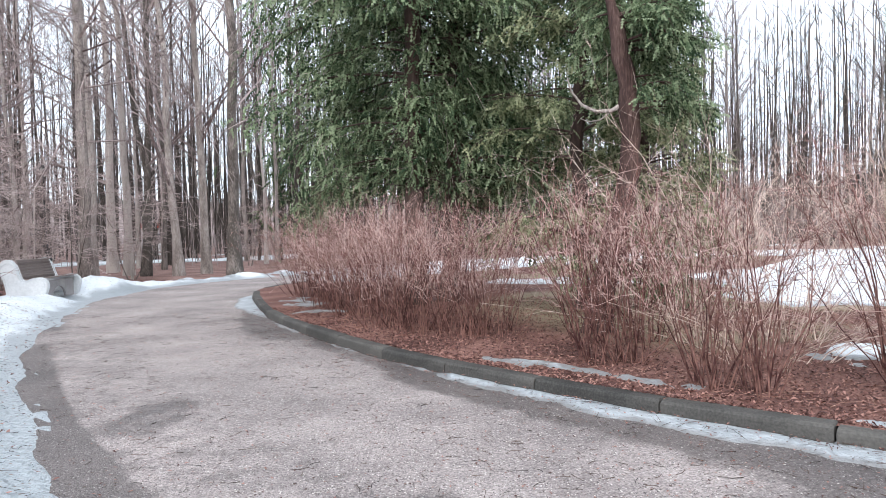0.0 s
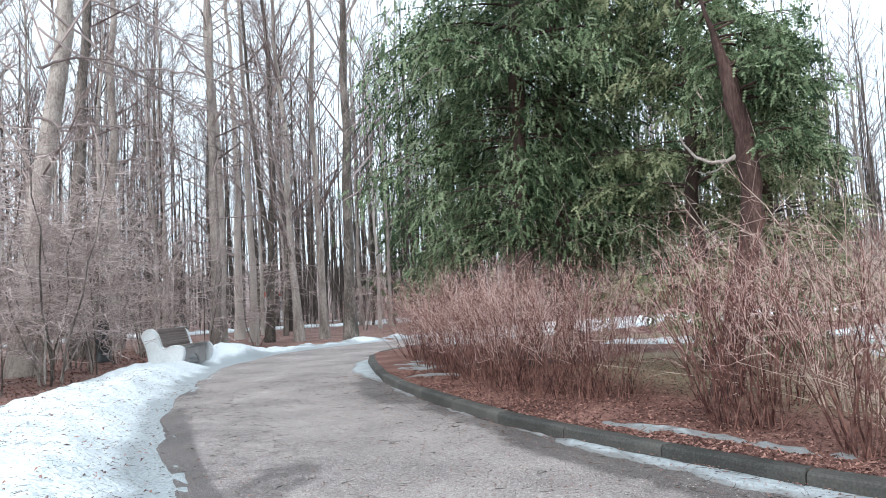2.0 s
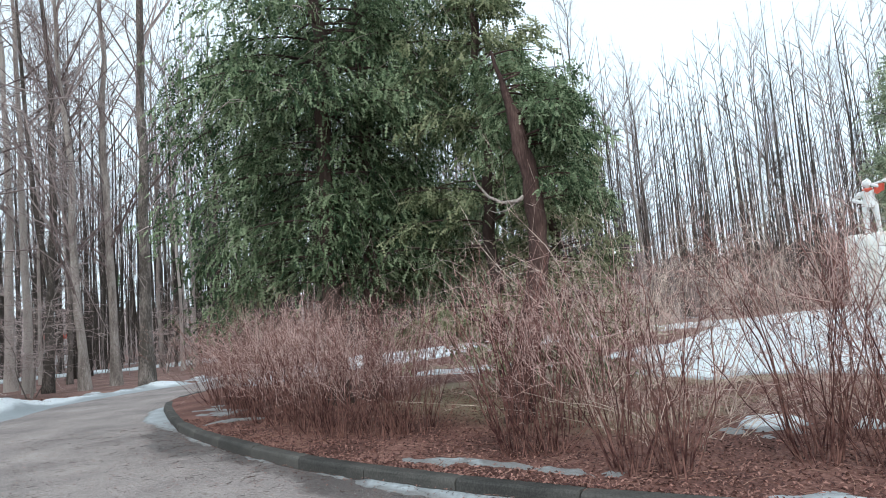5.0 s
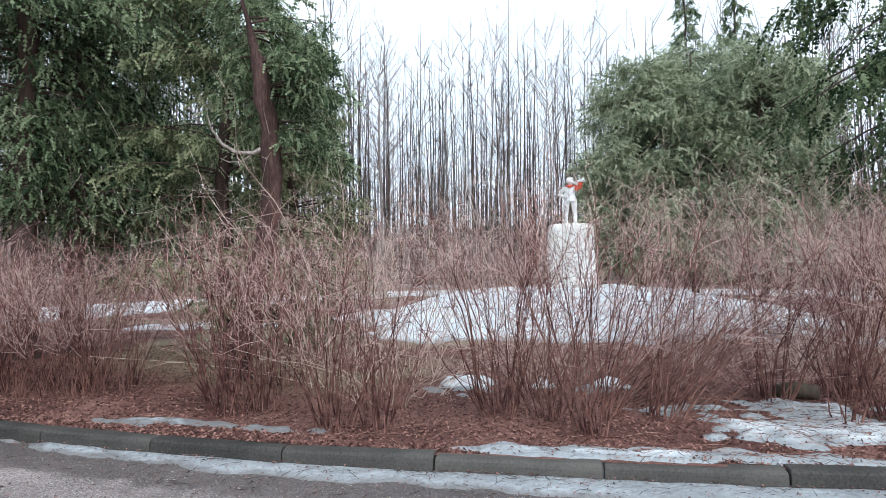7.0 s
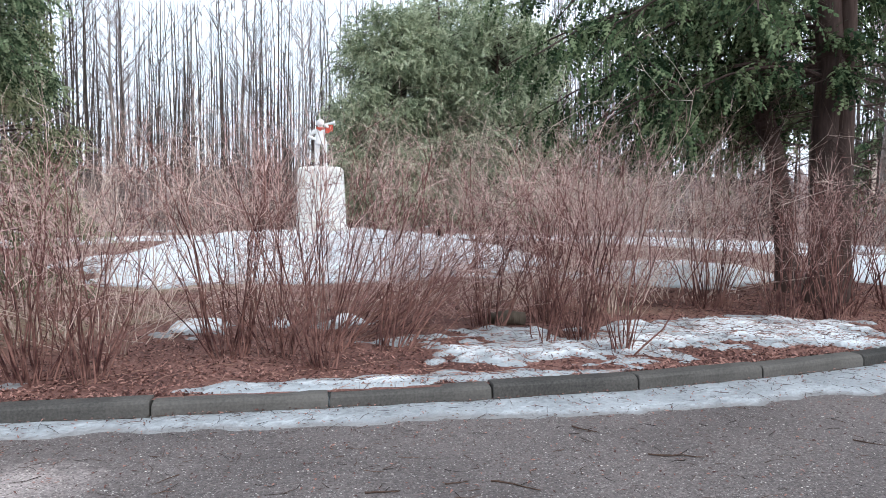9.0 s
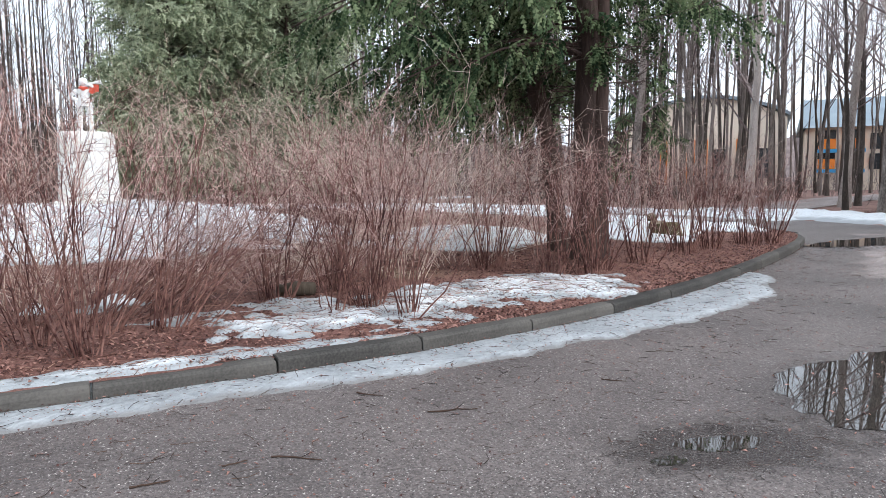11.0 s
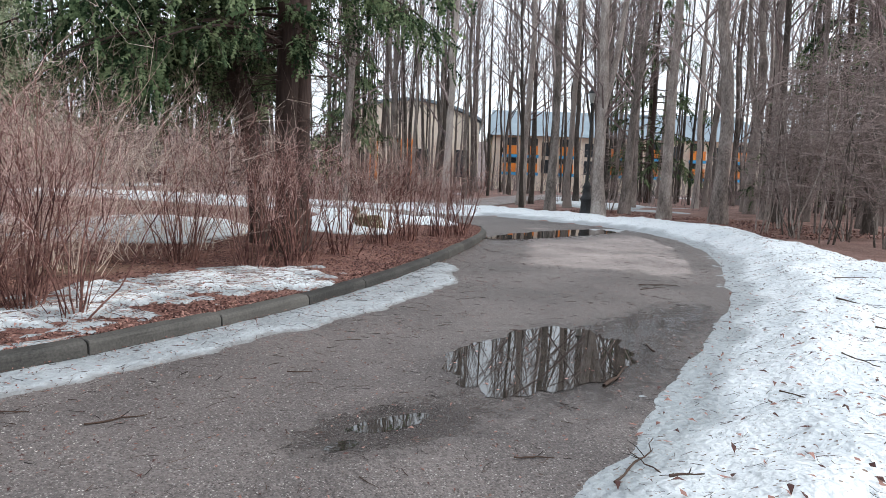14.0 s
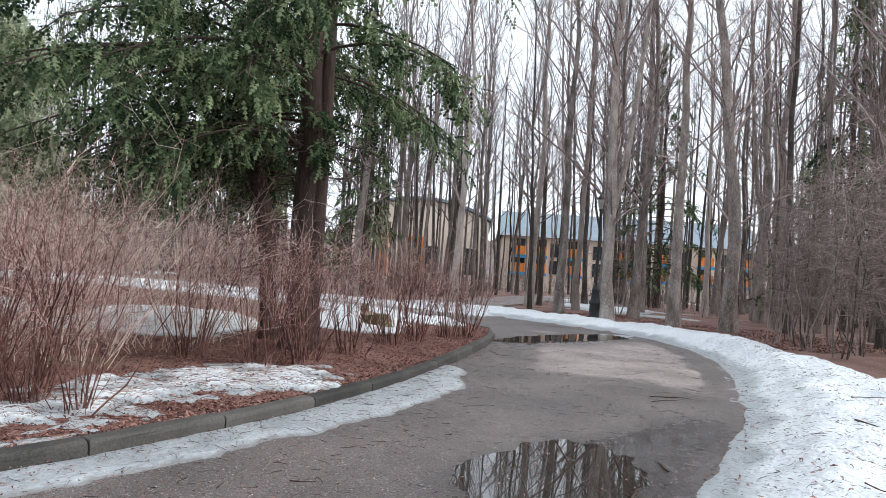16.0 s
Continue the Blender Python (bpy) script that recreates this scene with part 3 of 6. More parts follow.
def bits_depth(x, y):
    deg, r = polar(x, y)
    q = np.minimum.reduce([blob(x, y, 0.85, 5.95, 0.45, 0.11, -38), blob(x, y, 3.75, 5.95, 0.3, 0.2), blob(x, y, 5.0, 5.2, 0.35, 0.2), blob(x, y, -2.9, 12.0, 0.7, 0.35, 110), blob(x, y, -2.2, 10.4, 0.35, 0.2), blob(x, y, 1.7, 5.2, 0.5, 0.1, -40)])
    d = 0.008 * (1 - q) + 0.016 * fbm(x, y, 0.16, 51, 4)
    return np.where(r < radius(INNER, deg) - 0.12, d, -0.1)


snow_sheet("snow_patch", -4.5, 6.5, 4.4, 13.5, 0.05, bits_depth, ICE, "small thawing icy snow patches on brown leaves", 0.02)


def lump_depth(x, y):
    q = np.minimum.reduce([blob(x, y, 3.9, 6.1, 0.3, 0.2, -30), blob(x, y, 5.1, 5.3, 0.22, 0.14, -30), blob(x, y, 4.55, 5.6, 0.12, 0.1)])
    return 0.09 * (1 - q) + 0.05 * fbm(x, y, 0.3, 81, 4)


snow_sheet("snow_patch", 3.0, 6.0, 4.6, 6.9, 0.05, lump_depth, SNOW, "small lumps of leftover snow between the shrubs", 0.03)


def mound_depth(x, y):
    deg, r = polar(x, y)
    front = smooth(np.cos(np.radians(deg - 232)), -0.35, 0.5)
    q = (r / (3.0 + 3.9 * front - 0.9 * (1 - smooth(deg, 188, 214)) + 0.5 * fbm(x, y, 2.0, 61))) ** 2
    d = 0.22 * (1 - q) + 0.05 * fbm(x, y, 1.1, 62)
    right = 0.18 * (1 - ((r - 9.3) / 1.7) ** 2) - 0.3 * (1 - smooth(deg, 262, 270) * (1 - smooth(deg, 286, 294))) + 0.05 * fbm(x, y, 0.9, 64)
    stumpy = 0.2 * (1 - blob(x, y, 15.9, 2.2, 2.6, 1.1, 15)) + 0.05 * fbm(x, y, 0.8, 65)
    left = 0.12 * (1 - blob(x, y, 2.6, 15.2, 2.2, 0.35, -18)) + 0.05 * fbm(x, y, 0.8, 66)
    d = np.maximum.reduce([np.minimum(d, 0.14 + 0.03 * fbm(x, y, 0.7, 67)), right, stumpy, left, -0.1 + 0 * r])
    return np.where((r < radius(INNER, deg) - 0.25) & (r > 0.75), d, -0.1)


snow_sheet("snow_mound", -4, 26, 0, 24, 0.11, mound_depth, SNOW, "white thawing snow over the mound round the pedestal", 0.028)


def woods_depth(x, y):
    deg, r = polar(x, y)
    far = r - radius(OUTER, deg)
    band = 0.16 * (1 - ((far + 0.2) / 1.1) ** 2) - 0.4 * smooth(np.abs((deg - 50 + 180) % 360 - 180), 98, 108) + 0.05 * fbm(x, y, 1.1, 72)
    inner = 0.14 * (1 - ((r - radius(INNER, deg) + 1.2) / 0.8) ** 2) - 0.4 * smooth(np.abs((deg - 50 + 180) % 360 - 180), 117, 125) + 0.06 * fbm(x, y, 1.2, 77)
    spots = 0.2 * (fbm(x, y, 7.0, 73) - 0.62) - 0.2 * (1 - smooth(far, 4.5, 9))
    u, w = -0.423 * (x - 0.6) + 0.906 * (y + 0.3), 0.906 * (x - 0.6) + 0.423 * (y + 0.3)
    strip = 0.2 * (1 - ((u - 40 + 0.8 * fbm(x, y, 5.0, 79)) / 1.6) ** 2) - 0.5 * smooth(w, 8, 12) + 0.08 * fbm(x, y, 2.0, 78)
    d = np.where(r < radius(OUTER, deg) + 3, np.maximum(band, inner), np.maximum(spots, strip))
    return np.where((r > radius(INNER, deg) - 2.2), np.minimum(d, 0.16), -0.1)


snow_sheet("snow_patch", -34, 60, -34, 64, 0.3, woods_depth, SNOW, "leftover white snow patches among the bare trees", 0.05)


# ---- puddles ----


def puddle(name, bx, by, sx, sy, turn, seed, label, z=0.0135, material=WATER):
    n = 260
    a = np.arange(n) * 2 * np.pi / n
    u, w = 3 * np.cos(a), 3 * np.sin(a)
    wob = 1 + 0.13 * fbm(u, w, 1.4, seed) + 0.05 * fbm(u, w, 0.5, seed + 3) + 0.015 * fbm(u, w, 0.15, seed + 6)
    c, q = math.cos(radians(turn)), math.sin(radians(turn))
    ex, ey = sx * wob * np.cos(a), sy * wob * np.sin(a)
    v = [(bx + k * (c * u - q * w), by + k * (q * u + c * w), z) for k in (0.02, 0.5, 1.0) for u, w in zip(ex, ey)]
    s = Soup()
    s.add(v, grid_faces(3, n, True))
    tagged(put(name, s.mesh(name, material)), label, "puddle", kind="structure")


puddle("puddle", 5.74, -1.1, 1.0, 0.6, -32, 1, "shallow puddle mirroring bare trunks on wet asphalt")
puddle("puddle", 16.9, -2.75, 2.7, 0.62, -42, 2, "long shallow puddle beside the snow bank")
puddle("puddle", 4.3, -0.14, 0.24, 0.085, -52, 9, "thin water film in a dip of rough asphalt")
puddle("puddle", 3.98, 0.06, 0.09, 0.05, -52, 12, "thin water film in a dip of rough asphalt")


# ---- conifers ----
def frames(d, roll):
    """Turns whose x axis is d, rolled about it."""
    d = d / (np.linalg.norm(d, axis=1, keepdims=True) + 1e-9)
    side = np.cross(np.array([0, 0, 1.0]), d)
    side /= np.linalg.norm(side, axis=1, keepdims=True) + 1e-6
    up = np.cross(d, side)
    c, q = np.cos(roll)[:, None], np.sin(roll)[:, None]
    return np.stack([d, side * c + up * q, up * c - side * q], -1)


def spray_form(pairs=6, wide=0.3):
    """A drooping frond 1 long: pointed leaflets on both sides of one axis, joined into a sheet."""
    axis = [(t, 0.0, -0.25 * t * t) for t in np.linspace(0, 1, pairs + 1)]
    v, f = list(axis), []
    for k in range(pairs):
        x, _, z = axis[k]
        n = wide * (1 - 0.6 * k / pairs) * (0.75 if k == 0 else 1.0)
        for sgn in (-1, 1):
            f.append((k, k + 1, len(v)) if sgn < 0 else (k + 1, k, len(v)))
            v.append((x + n * 1.15, sgn * n * 1.0, z - 0.35 * n - 0.03))
    return np.array(v), np.array(f)


FINE, COARSE = spray_form(4, 0.2), spray_form(4, 0.22)


def unit(v):
    return v / (np.linalg.norm(v, axis=-1, keepdims=True) + 1e-9)


def conifer(name, seed, trunk, z0, z1, reach, limbs, droop, material, bark, r0, spray=0.42, form=FINE, second=5.0, per=6, facing=None, label="", category="conifer tree", rise=0.25, split=False, bias=1.0, loose=0.0, dead=0, inner=0.22, bare=None, taper=0.0, grey=0, high=99.0):
    g = np.random.default_rng(seed)
    trunk = np.array(trunk, float)
    at = lambda z: np.stack([np.interp(z, trunk[:, 2], trunk[:, k]) for k in range(3)], -1)
    root = tagged(new(name), label, category, kind="")
    zz = np.linspace(trunk[0, 2], trunk[-1, 2], 26)
    p = at(zz)
    p[:, :2] += (0.01 if taper else 0.03) * g.standard_normal((26, 2))
    rad = r0 * (1 - 0.8 * (zz - zz[0]) / max(zz[-1] - zz[0], 10)) * (1 + 0.5 * np.exp(-(zz - zz[0]) / 0.25))
    rad = rad * (1 - 0.8 * smooth(zz, zz[-1] - taper - 1e-3, zz[-1] + 1e-3)) * (1 + 0.05 * g.standard_normal(26))
    s = Soup()
    s.tubes(p, rad, 12, True)
    put("trunk", s.mesh("trunk", bark), root)
    wood, leaf = Soup(), Soup()
    u = g.random(limbs) ** bias
    z = z0 + (z1 - z0) * u
    a = g.random(limbs) * 2 * np.pi if facing is None else np.radians(facing[0] + (g.random(limbs) - 0.5) * facing[1])
    n = reach(u) * g.uniform(0.7, 1.1, limbs)
    if bare:
        turned = np.abs((np.degrees(a) - bare[0] + 180) % 360 - 180)
        n = np.where((turned < bare[1]) & (z < bare[2]), 0.16 * n, n)
    out = np.stack([np.cos(a), np.sin(a), 0 * a], -1)
    t = np.linspace(0, 1, 7)[None, :, None]
    lift = (rise * t - droop * t * t) * n[:, None, None] * np.array([0, 0, 1.0])
    lp = at(z)[:, None] + out[:, None] * t * n[:, None, None] + lift
    thick = (0.007 + 0.009 * n)[:, None] * (1 - 0.8 * t[..., 0])
    if split:
        for i in range(limbs):
            one = Soup()
            one.tubes(lp[i], thick[i], 5)
            put("limb", one.mesh("limb", bark), root)
    else:
        wood.tubes(lp, thick, 4)
    if dead:
        zd, ad, nd = g.uniform(1.2, z0 + 0.6, dead), g.random(dead) * 2 * np.pi, g.uniform(0.4, 1.9, dead)
        way = np.stack([np.cos(ad), np.sin(ad), g.uniform(-0.5, 0.15, dead)], -1)
        wood.spikes(at(zd), at(zd) + way * nd[:, None], 0.011)
        jd = np.repeat(np.arange(dead), 7)
        bd = at(zd)[jd] + way[jd] * nd[jd, None] * g.uniform(0.3, 0.95, (len(jd), 1))
        wood.spikes(bd, bd + (0.7 * way[jd] + 0.6 * g.standard_normal((len(jd), 3))) * g.uniform(0.1, 0.5, (len(jd), 1)), 0.005)
    m = np.maximum((n * second * np.where(z > high, 0.35, 1.0)).astype(int), 2)
    idx = np.repeat(np.arange(limbs), m)
    tt = g.uniform(inner, 1.0, len(idx))
    k = np.minimum((tt * 6).astype(int), 5)
    w = (tt * 6 - k)[:, None]
    start = lp[idx, k] * (1 - w) + lp[idx, k + 1] * w
    along = unit(lp[idx, k + 1] - lp[idx, k])
    side = np.cross(along, [0, 0, 1.0]) * g.choice([-1, 1], len(idx))[:, None]
    d = unit(along * g.uniform(0.4, 1.0, (len(idx), 1)) + side * g.uniform(0.2, 1.0, (len(idx), 1)) + np.array([0, 0, -1.0]) * g.uniform(0.0, 0.7, (len(idx), 1)) * (droop + 0.3))
    size = g.uniform(0.35, 0.95, len(idx)) * np.clip(n[idx] / 2.2, 0.45, 1.1)
    q = np.linspace(0, 1, 4)[None, :, None]
    sp = start[:, None] + d[:, None] * q * size[:, None, None] - np.array([0, 0, 0.25]) * q * q * size[:, None, None]
    wood.tubes(sp[:, [0, 2, 3]], 0.007 * (1 - 0.7 * q[:, [0, 2, 3], 0]) * np.ones((len(idx), 1)), 3)
    j = np.repeat(np.arange(len(idx)), per)
    w = g.uniform(0.1, 1.0, (len(j), 1))
    where = start[j] + d[j] * w * size[j, None] - np.array([0, 0, 0.25]) * w * w * size[j, None] + loose * g.standard_normal((len(j), 3))
    dd = unit(d[j] * 0.8 + 0.7 * g.standard_normal((len(j), 3)) + np.array([0, 0, -0.3 - 0.5 * droop]))
    rot = frames(dd, g.normal(0, 0.7, len(j)))
    big = spray * g.uniform(0.6, 1.25, len(j))
    fv, ff = form
    leaf.add(np.einsum("nij,mj->nmi", rot * big[:, None, None], fv) + where[:, None], None, ff[None] + np.arange(len(j))[:, None, None] * len(fv))
    if grey:
        pale = Soup()
        pick = g.integers(0, len(idx), grey)
        b = start[pick] + d[pick] * size[pick, None] * 0.8
        w = unit(d[pick] + 0.8 * g.standard_normal((grey, 3))) * g.uniform(0.2, 0.6, (grey, 1))
        q3 = np.linspace(0, 1, 4)[None, :, None]
        pale.tubes(b[:, None] + w[:, None] * q3 + 0.05 * np.cumsum(g.standard_normal((grey, 4, 3)), 1) * q3 - np.array([0, 0, 0.1]) * q3 * q3, 0.006 * (1 - 0.7 * q3[..., 0]) * np.ones((grey, 1)), 3)
        tagged(put("twig_mass", pale.mesh("twig_mass", HAZE, False), root, label="pale grey dead twigs"), kind="stuff")
    tagged(put("branch_mass", wood.mesh("branch_mass", bark), root), kind="stuff")
    tagged(put("crown", leaf.mesh("crown", material, False), root), kind="stuff")
    return root


def straight(x, y, h, z=0.1, dx=0.0, dy=0.0):
    return [(x, y, z - 0.1), (x + dx * 0.5, y + dy * 0.5, h * 0.5), (x + dx, y + dy, h)]


cone = lambda a, p=0.8: (lambda u: a * (1 - u) ** p + 0.25)
conifer("thuja_tree", 1, straight(-0.72, 11.3, 15, dx=0.2), 2.55, 14.5, lambda u: 2.5 * np.clip(1.3 - u, 0.1, 0.9) ** 0.7 * np.minimum(1, 0.72 + 3 * u), 150, 0.4, NEEDLE, CONBARK, 0.19, 0.2, FINE, 5.8, 26, high=8.0, split=True, bias=1.5, bare=(-84, 72, 4.8), dead=40, grey=420, loose=0.17, label="tall dark green conifer with drooping sprays behind bushes")
conifer("thuja_tree", 2, straight(-0.15, 11.75, 13, dx=0.5), 2.3, 12.5, lambda u: 2.7 * np.clip(1.15 - u, 0.1, 0.95) ** 0.7, 96, 0.4, NEEDLE, CONBARK, 0.16, 0.2, FINE, 5.6, 25, high=8.0, split=True, bias=1.5, bare=(-100, 60, 4.2), dead=30, grey=420, loose=0.17, label="dark green conifer growing beside its taller twin")
broken = [(1.74, 7.75, 0.0), (1.92, 7.76, 0.9), (2.2, 7.8, 2.05), (2.21, 7.82, 2.8), (2.18, 7.83, 3.2), (2.12, 7.85, 3.55), (2.06, 7.87, 3.9), (2.0, 7.9, 4.15), (1.93, 7.93, 4.45), (1.87, 7.96, 4.75)]
conifer("leaning_thuja", 3, broken, 2.7, 4.9, lambda u: 0.88 + 0 * u, 38, 0.3, NEEDLE, REDBARK, 0.152, 0.14, FINE, 9.5, 22, loose=0.05, split=True, taper=1.4, facing=(20, 200), label="leaning red-barked thuja with broken top and sparse sprays")
hang = Soup()
hang.tubes(np.array([(2.17, 7.82, 2.86), (2.0, 7.84, 2.77), (1.82, 7.87, 2.77), (1.66, 7.9, 2.86), (1.54, 7.94, 3.04), (1.5, 7.95, 3.2)]), np.array([0.034, 0.026, 0.021, 0.018, 0.012, 0.006]), 7)
hang.tubes(np.array([(1.98, 7.85, 2.75), (1.86, 7.82, 2.66), (1.72, 7.8, 2.64), (1.62, 7.79, 2.68)]), np.array([0.01, 0.009, 0.007, 0.003]), 5)
put("dead_branch", hang.mesh("dead_branch", BARK), [o for o in scene.objects if o.name == "leaning_thuja"][0], label="pale bare sagging branch")
conifer("thuja_tree", 4, straight(2.0, 10.2, 8.5), 0.8, 8.0, lambda u: 1.75 * np.clip(1.1 - u, 0.1, 1) ** 0.6, 96, 0.25, OLIVE, CONBARK, 0.12, 0.19, FINE, 5.2, 20, split=True, loose=0.05, label="yellow-green thuja standing behind the leaning trunk")
conifer("thuja_tree", 7, straight(3.15, 10.7, 5.4), 0.4, 5.2, lambda u: 1.25 * np.clip(1.1 - u, 0.1, 1) ** 0.5, 80, 0.2, OLIVE, CONBARK, 0.09, 0.18, FINE, 5.4, 20, split=True, loose=0.08, inner=0.4, label="small rounded green thuja behind the leaning trunk")
conifer("fir_tree", 5, [(11.4, 2.75, 0.0), (11.38, 2.85, 1.2), (11.25, 3.25, 3.6), (11.2, 3.6, 8), (11.2, 3.9, 17)], 2.9, 16, lambda u: 3.7 * np.clip(1.12 - u, 0.1, 0.95) ** 0.7, 84, 0.46, FIR, CONBARK, 0.16, 0.22, FINE, 4.6, 20, high=9.0, dead=70, bare=(-75, 80, 4.3), loose=0.06, split=True, bias=2.1, label="tall dark conifer with drooping branches over the road bend")
conifer("fir_tree", 6, straight(10.37, 2.03, 16, dx=0.1, dy=0.3), 3.0, 15, lambda u: 3.0 * np.clip(1.12 - u, 0.1, 0.95) ** 0.7, 84, 0.46, FIR, CONBARK, 0.2, 0.22, FINE, 4.6, 20, high=9.0, dead=70, bare=(-85, 75, 4.4), loose=0.06, split=True, bias=2.0, label="thick-trunked dark conifer beside its neighbour trunk")
twin = Soup()
t = np.linspace(0, 1, 14)
twin.tubes(np.stack([10.42 + 0.1 * t, 1.9 - 0.07 * smooth(t, 0, 0.35) + 0.2 * t, 0.05 + 11 * t], -1), 0.13 * (1 - 0.75 * t) * (1 + 0.5 * np.exp(-t * 11 / 0.25)), 10)
put("trunk", twin.mesh("trunk", CONBARK), [o for o in scene.objects if o.name == "fir_tree.001"][0], label="slimmer twin stem")
tall = lambda a: (lambda u: a * np.clip(2.6 * (1 - u) + 0.25, 0, 1) ** 0.6)
for n, (x, y, h, a, m) in enumerate([(16.9, 17.6, 8.3, 2.0, THUJA), (18.7, 17.0, 8.9, 2.3, THUJA), (19.7, 15.0, 8.4, 2.3, THUJA)]):
    conifer("thuja_tree", 10 + n, straight(x, y, h), 0.7, h - 0.2, tall(a), 150, 0.12, m, CONBARK, 0.13, 0.29, COARSE, 5.6, 16, loose=0.2, inner=0.5, label="dense olive-green thuja with full rounded crown", rise=0.45)
for n, (x, y, h, a) in enumerate([(33.1, 31.0, 19.6, 3.5), (36.0, 29.6, 19.2, 3.5), (34.4, 24.9, 14.0, 3.0)]):
    conifer("spruce_tree", 20 + n, straight(x, y, h + 0.4), 2.0, h, cone(a), 150, 0.35, NEEDLE, CONBARK, 0.2, 0.42, COARSE, 3.0, 8, bias=0.8, label="tall dark spruce rising behind the thujas", rise=0.1)
for n, (x, y, h, a) in enumerate([(-9.5, 37, 12, 2.6), (28.2, -15.2, 15, 3.0), (40, -11.0, 16, 3.2), (4.5, 33, 9, 2.2), (31.5, 4.9, 8.5, 2.0), (33.5, -18.5, 17, 3.0), (30.0, -19.5, 16, 2.8)]):
    conifer("spruce_tree", 30 + n, straight(x, y, h + 0.4), 1.8, h, cone(a), 96, 0.35, FIR, CONBARK, 0.18, 0.4, COARSE, 2.6, 6, label="dark green spruce standing among bare trunks", rise=0.1)


# ---- bare trees ----
def bare_tree(seed, h, r0, branches, twigs, low=0.22, fork=False, droopy=0.0, fine=0.006, out_by=0.5, long=1.0, sub=0):
    g = np.random.default_rng(seed)
    root = new("bare_tree")
    k = 15
    zz = np.linspace(0, h, k)
    wob = np.cumsum(g.normal(0, 0.0046 * h, (k, 2)) * np.linspace(0.4, 1, k)[:, None], 0)
    p = np.stack([wob[:, 0] - wob[0, 0], wob[:, 1] - wob[0, 1], zz - 0.1], -1)
    r = r0 * (1 - 0.9 * zz / h) * (1 + 0.55 * np.exp(-zz / 0.35))
    s = Soup()
    s.tubes(p, r, 9)
    s2 = Soup()
    if fork:
        t = np.linspace(0, 1, 9)[:, None]
        f = g.uniform(0.12, 0.25)
        b0 = np.array([np.interp(f * h, zz, p[:, i]) for i in range(3)])
        a = g.random() * 6.28
        s.tubes(b0 + np.array([np.cos(a), np.sin(a), 0]) * 1.3 * t**0.6 + np.array([0, 0, h * 0.7]) * t, r0 * 0.65 * (1 - 0.85 * t[:, 0]), 7)
    f = low + (0.97 - low) * g.random(branches) ** 0.8
    a = g.random(branches) * 2 * np.pi
    n = (0.9 + (1 - f) * h * 0.2) * g.uniform(0.5, 1.25, branches) * long
    steep = g.uniform(0.8, 1.6, branches) * (0.6 + f)
    t = np.linspace(0, 1, 4)[None, :, None]
    base = np.stack([np.interp(f * h, zz, p[:, i]) for i in range(3)], -1)
    out = np.stack([np.cos(a), np.sin(a), 0 * a], -1)
    bp = base[:, None] + out[:, None] * (t**0.8) * n[:, None, None] * out_by + np.array([0, 0, 1.0]) * (t * steep[:, None, None] - droopy * t * t * 1.7) * n[:, None, None] + 0.05 * n[:, None, None] * g.standard_normal((branches, 4, 3)) * t
    keep = [0, 1, 2, 3] if sub else [0, 2, 3]
    s2.tubes(bp[:, keep], ((0.010 + 0.007 * n)[:, None] * (1 - 0.8 * t[..., 0]))[:, keep], 3)
    i = np.repeat(np.arange(branches), twigs)
    tt = g.uniform(0.2, 0.98, len(i))
    m = np.minimum((tt * 3).astype(int), 2)
    w = (tt * 3 - m)[:, None]
    st = bp[i, m] * (1 - w) + bp[i, m + 1] * w
    d = unit(unit(bp[i, m + 1] - bp[i, m]) + 0.65 * g.standard_normal((len(i), 3)) + np.array([0, 0, 0.25 - 0.5 * droopy]))
    n2 = g.uniform(0.3, 1.1, len(i)) * np.clip(n[i] / 2, 0.5, 1.4)
    end = st + d * n2[:, None]
    s2.spikes(st, end, fine * 1.15)
    if sub:
        j = np.repeat(np.arange(len(i)), sub)
        b = st[j] + (end - st)[j] * g.uniform(0.2, 0.9, (len(j), 1))
        d3 = unit(d[j] + 0.8 * g.standard_normal((len(j), 3)) + np.array([0, 0, 0.15 - 0.3 * droopy]))
        s2.spikes(b, b + d3 * g.uniform(0.15, 0.5, (len(j), 1)), fine * 0.75)
    put("trunk", s.mesh("trunk", BARK if sub else BACKLIT_BARK), root)
    put("crown", s2.mesh("crown", TWIG if sub else FARTWIG, False), root)
    return tagged(root, "tall slender grey-barked leafless tree", "tree", "bare trees of the wood")


near_forms = [bare_tree(100 + n, 20 + n % 3 * 2, 0.15, 42, 19, 0.13, n == 5, 0.25, 0.0055, 0.7, 1.0, 3) for n in range(6)]
lime_forms = [bare_tree(150 + n, 20 + 2 * n, 0.15, 38, 24, 0.12, False, 1.0, 0.006, 1.0, 1.1, 3) for n in range(2)]
far_forms = [bare_tree(200 + n, 17.5 + n % 4 * 1.5, 0.11, 34, 9, 0.26, n % 3 == 0, 0.0, 0.009, 0.62) for n in range(8)]
mid_forms = [bare_tree(250 + n, 16.5 + n % 4 * 1.5, 0.12, 40, 14, 0.2, n % 3 == 0, 0.1, 0.0085, 0.95) for n in range(5)]
slim_forms = [bare_tree(270 + n, 17 + n, 0.11, 14, 6, 0.35, n == 1, 0.0, 0.009, 0.6) for n in range(4)]


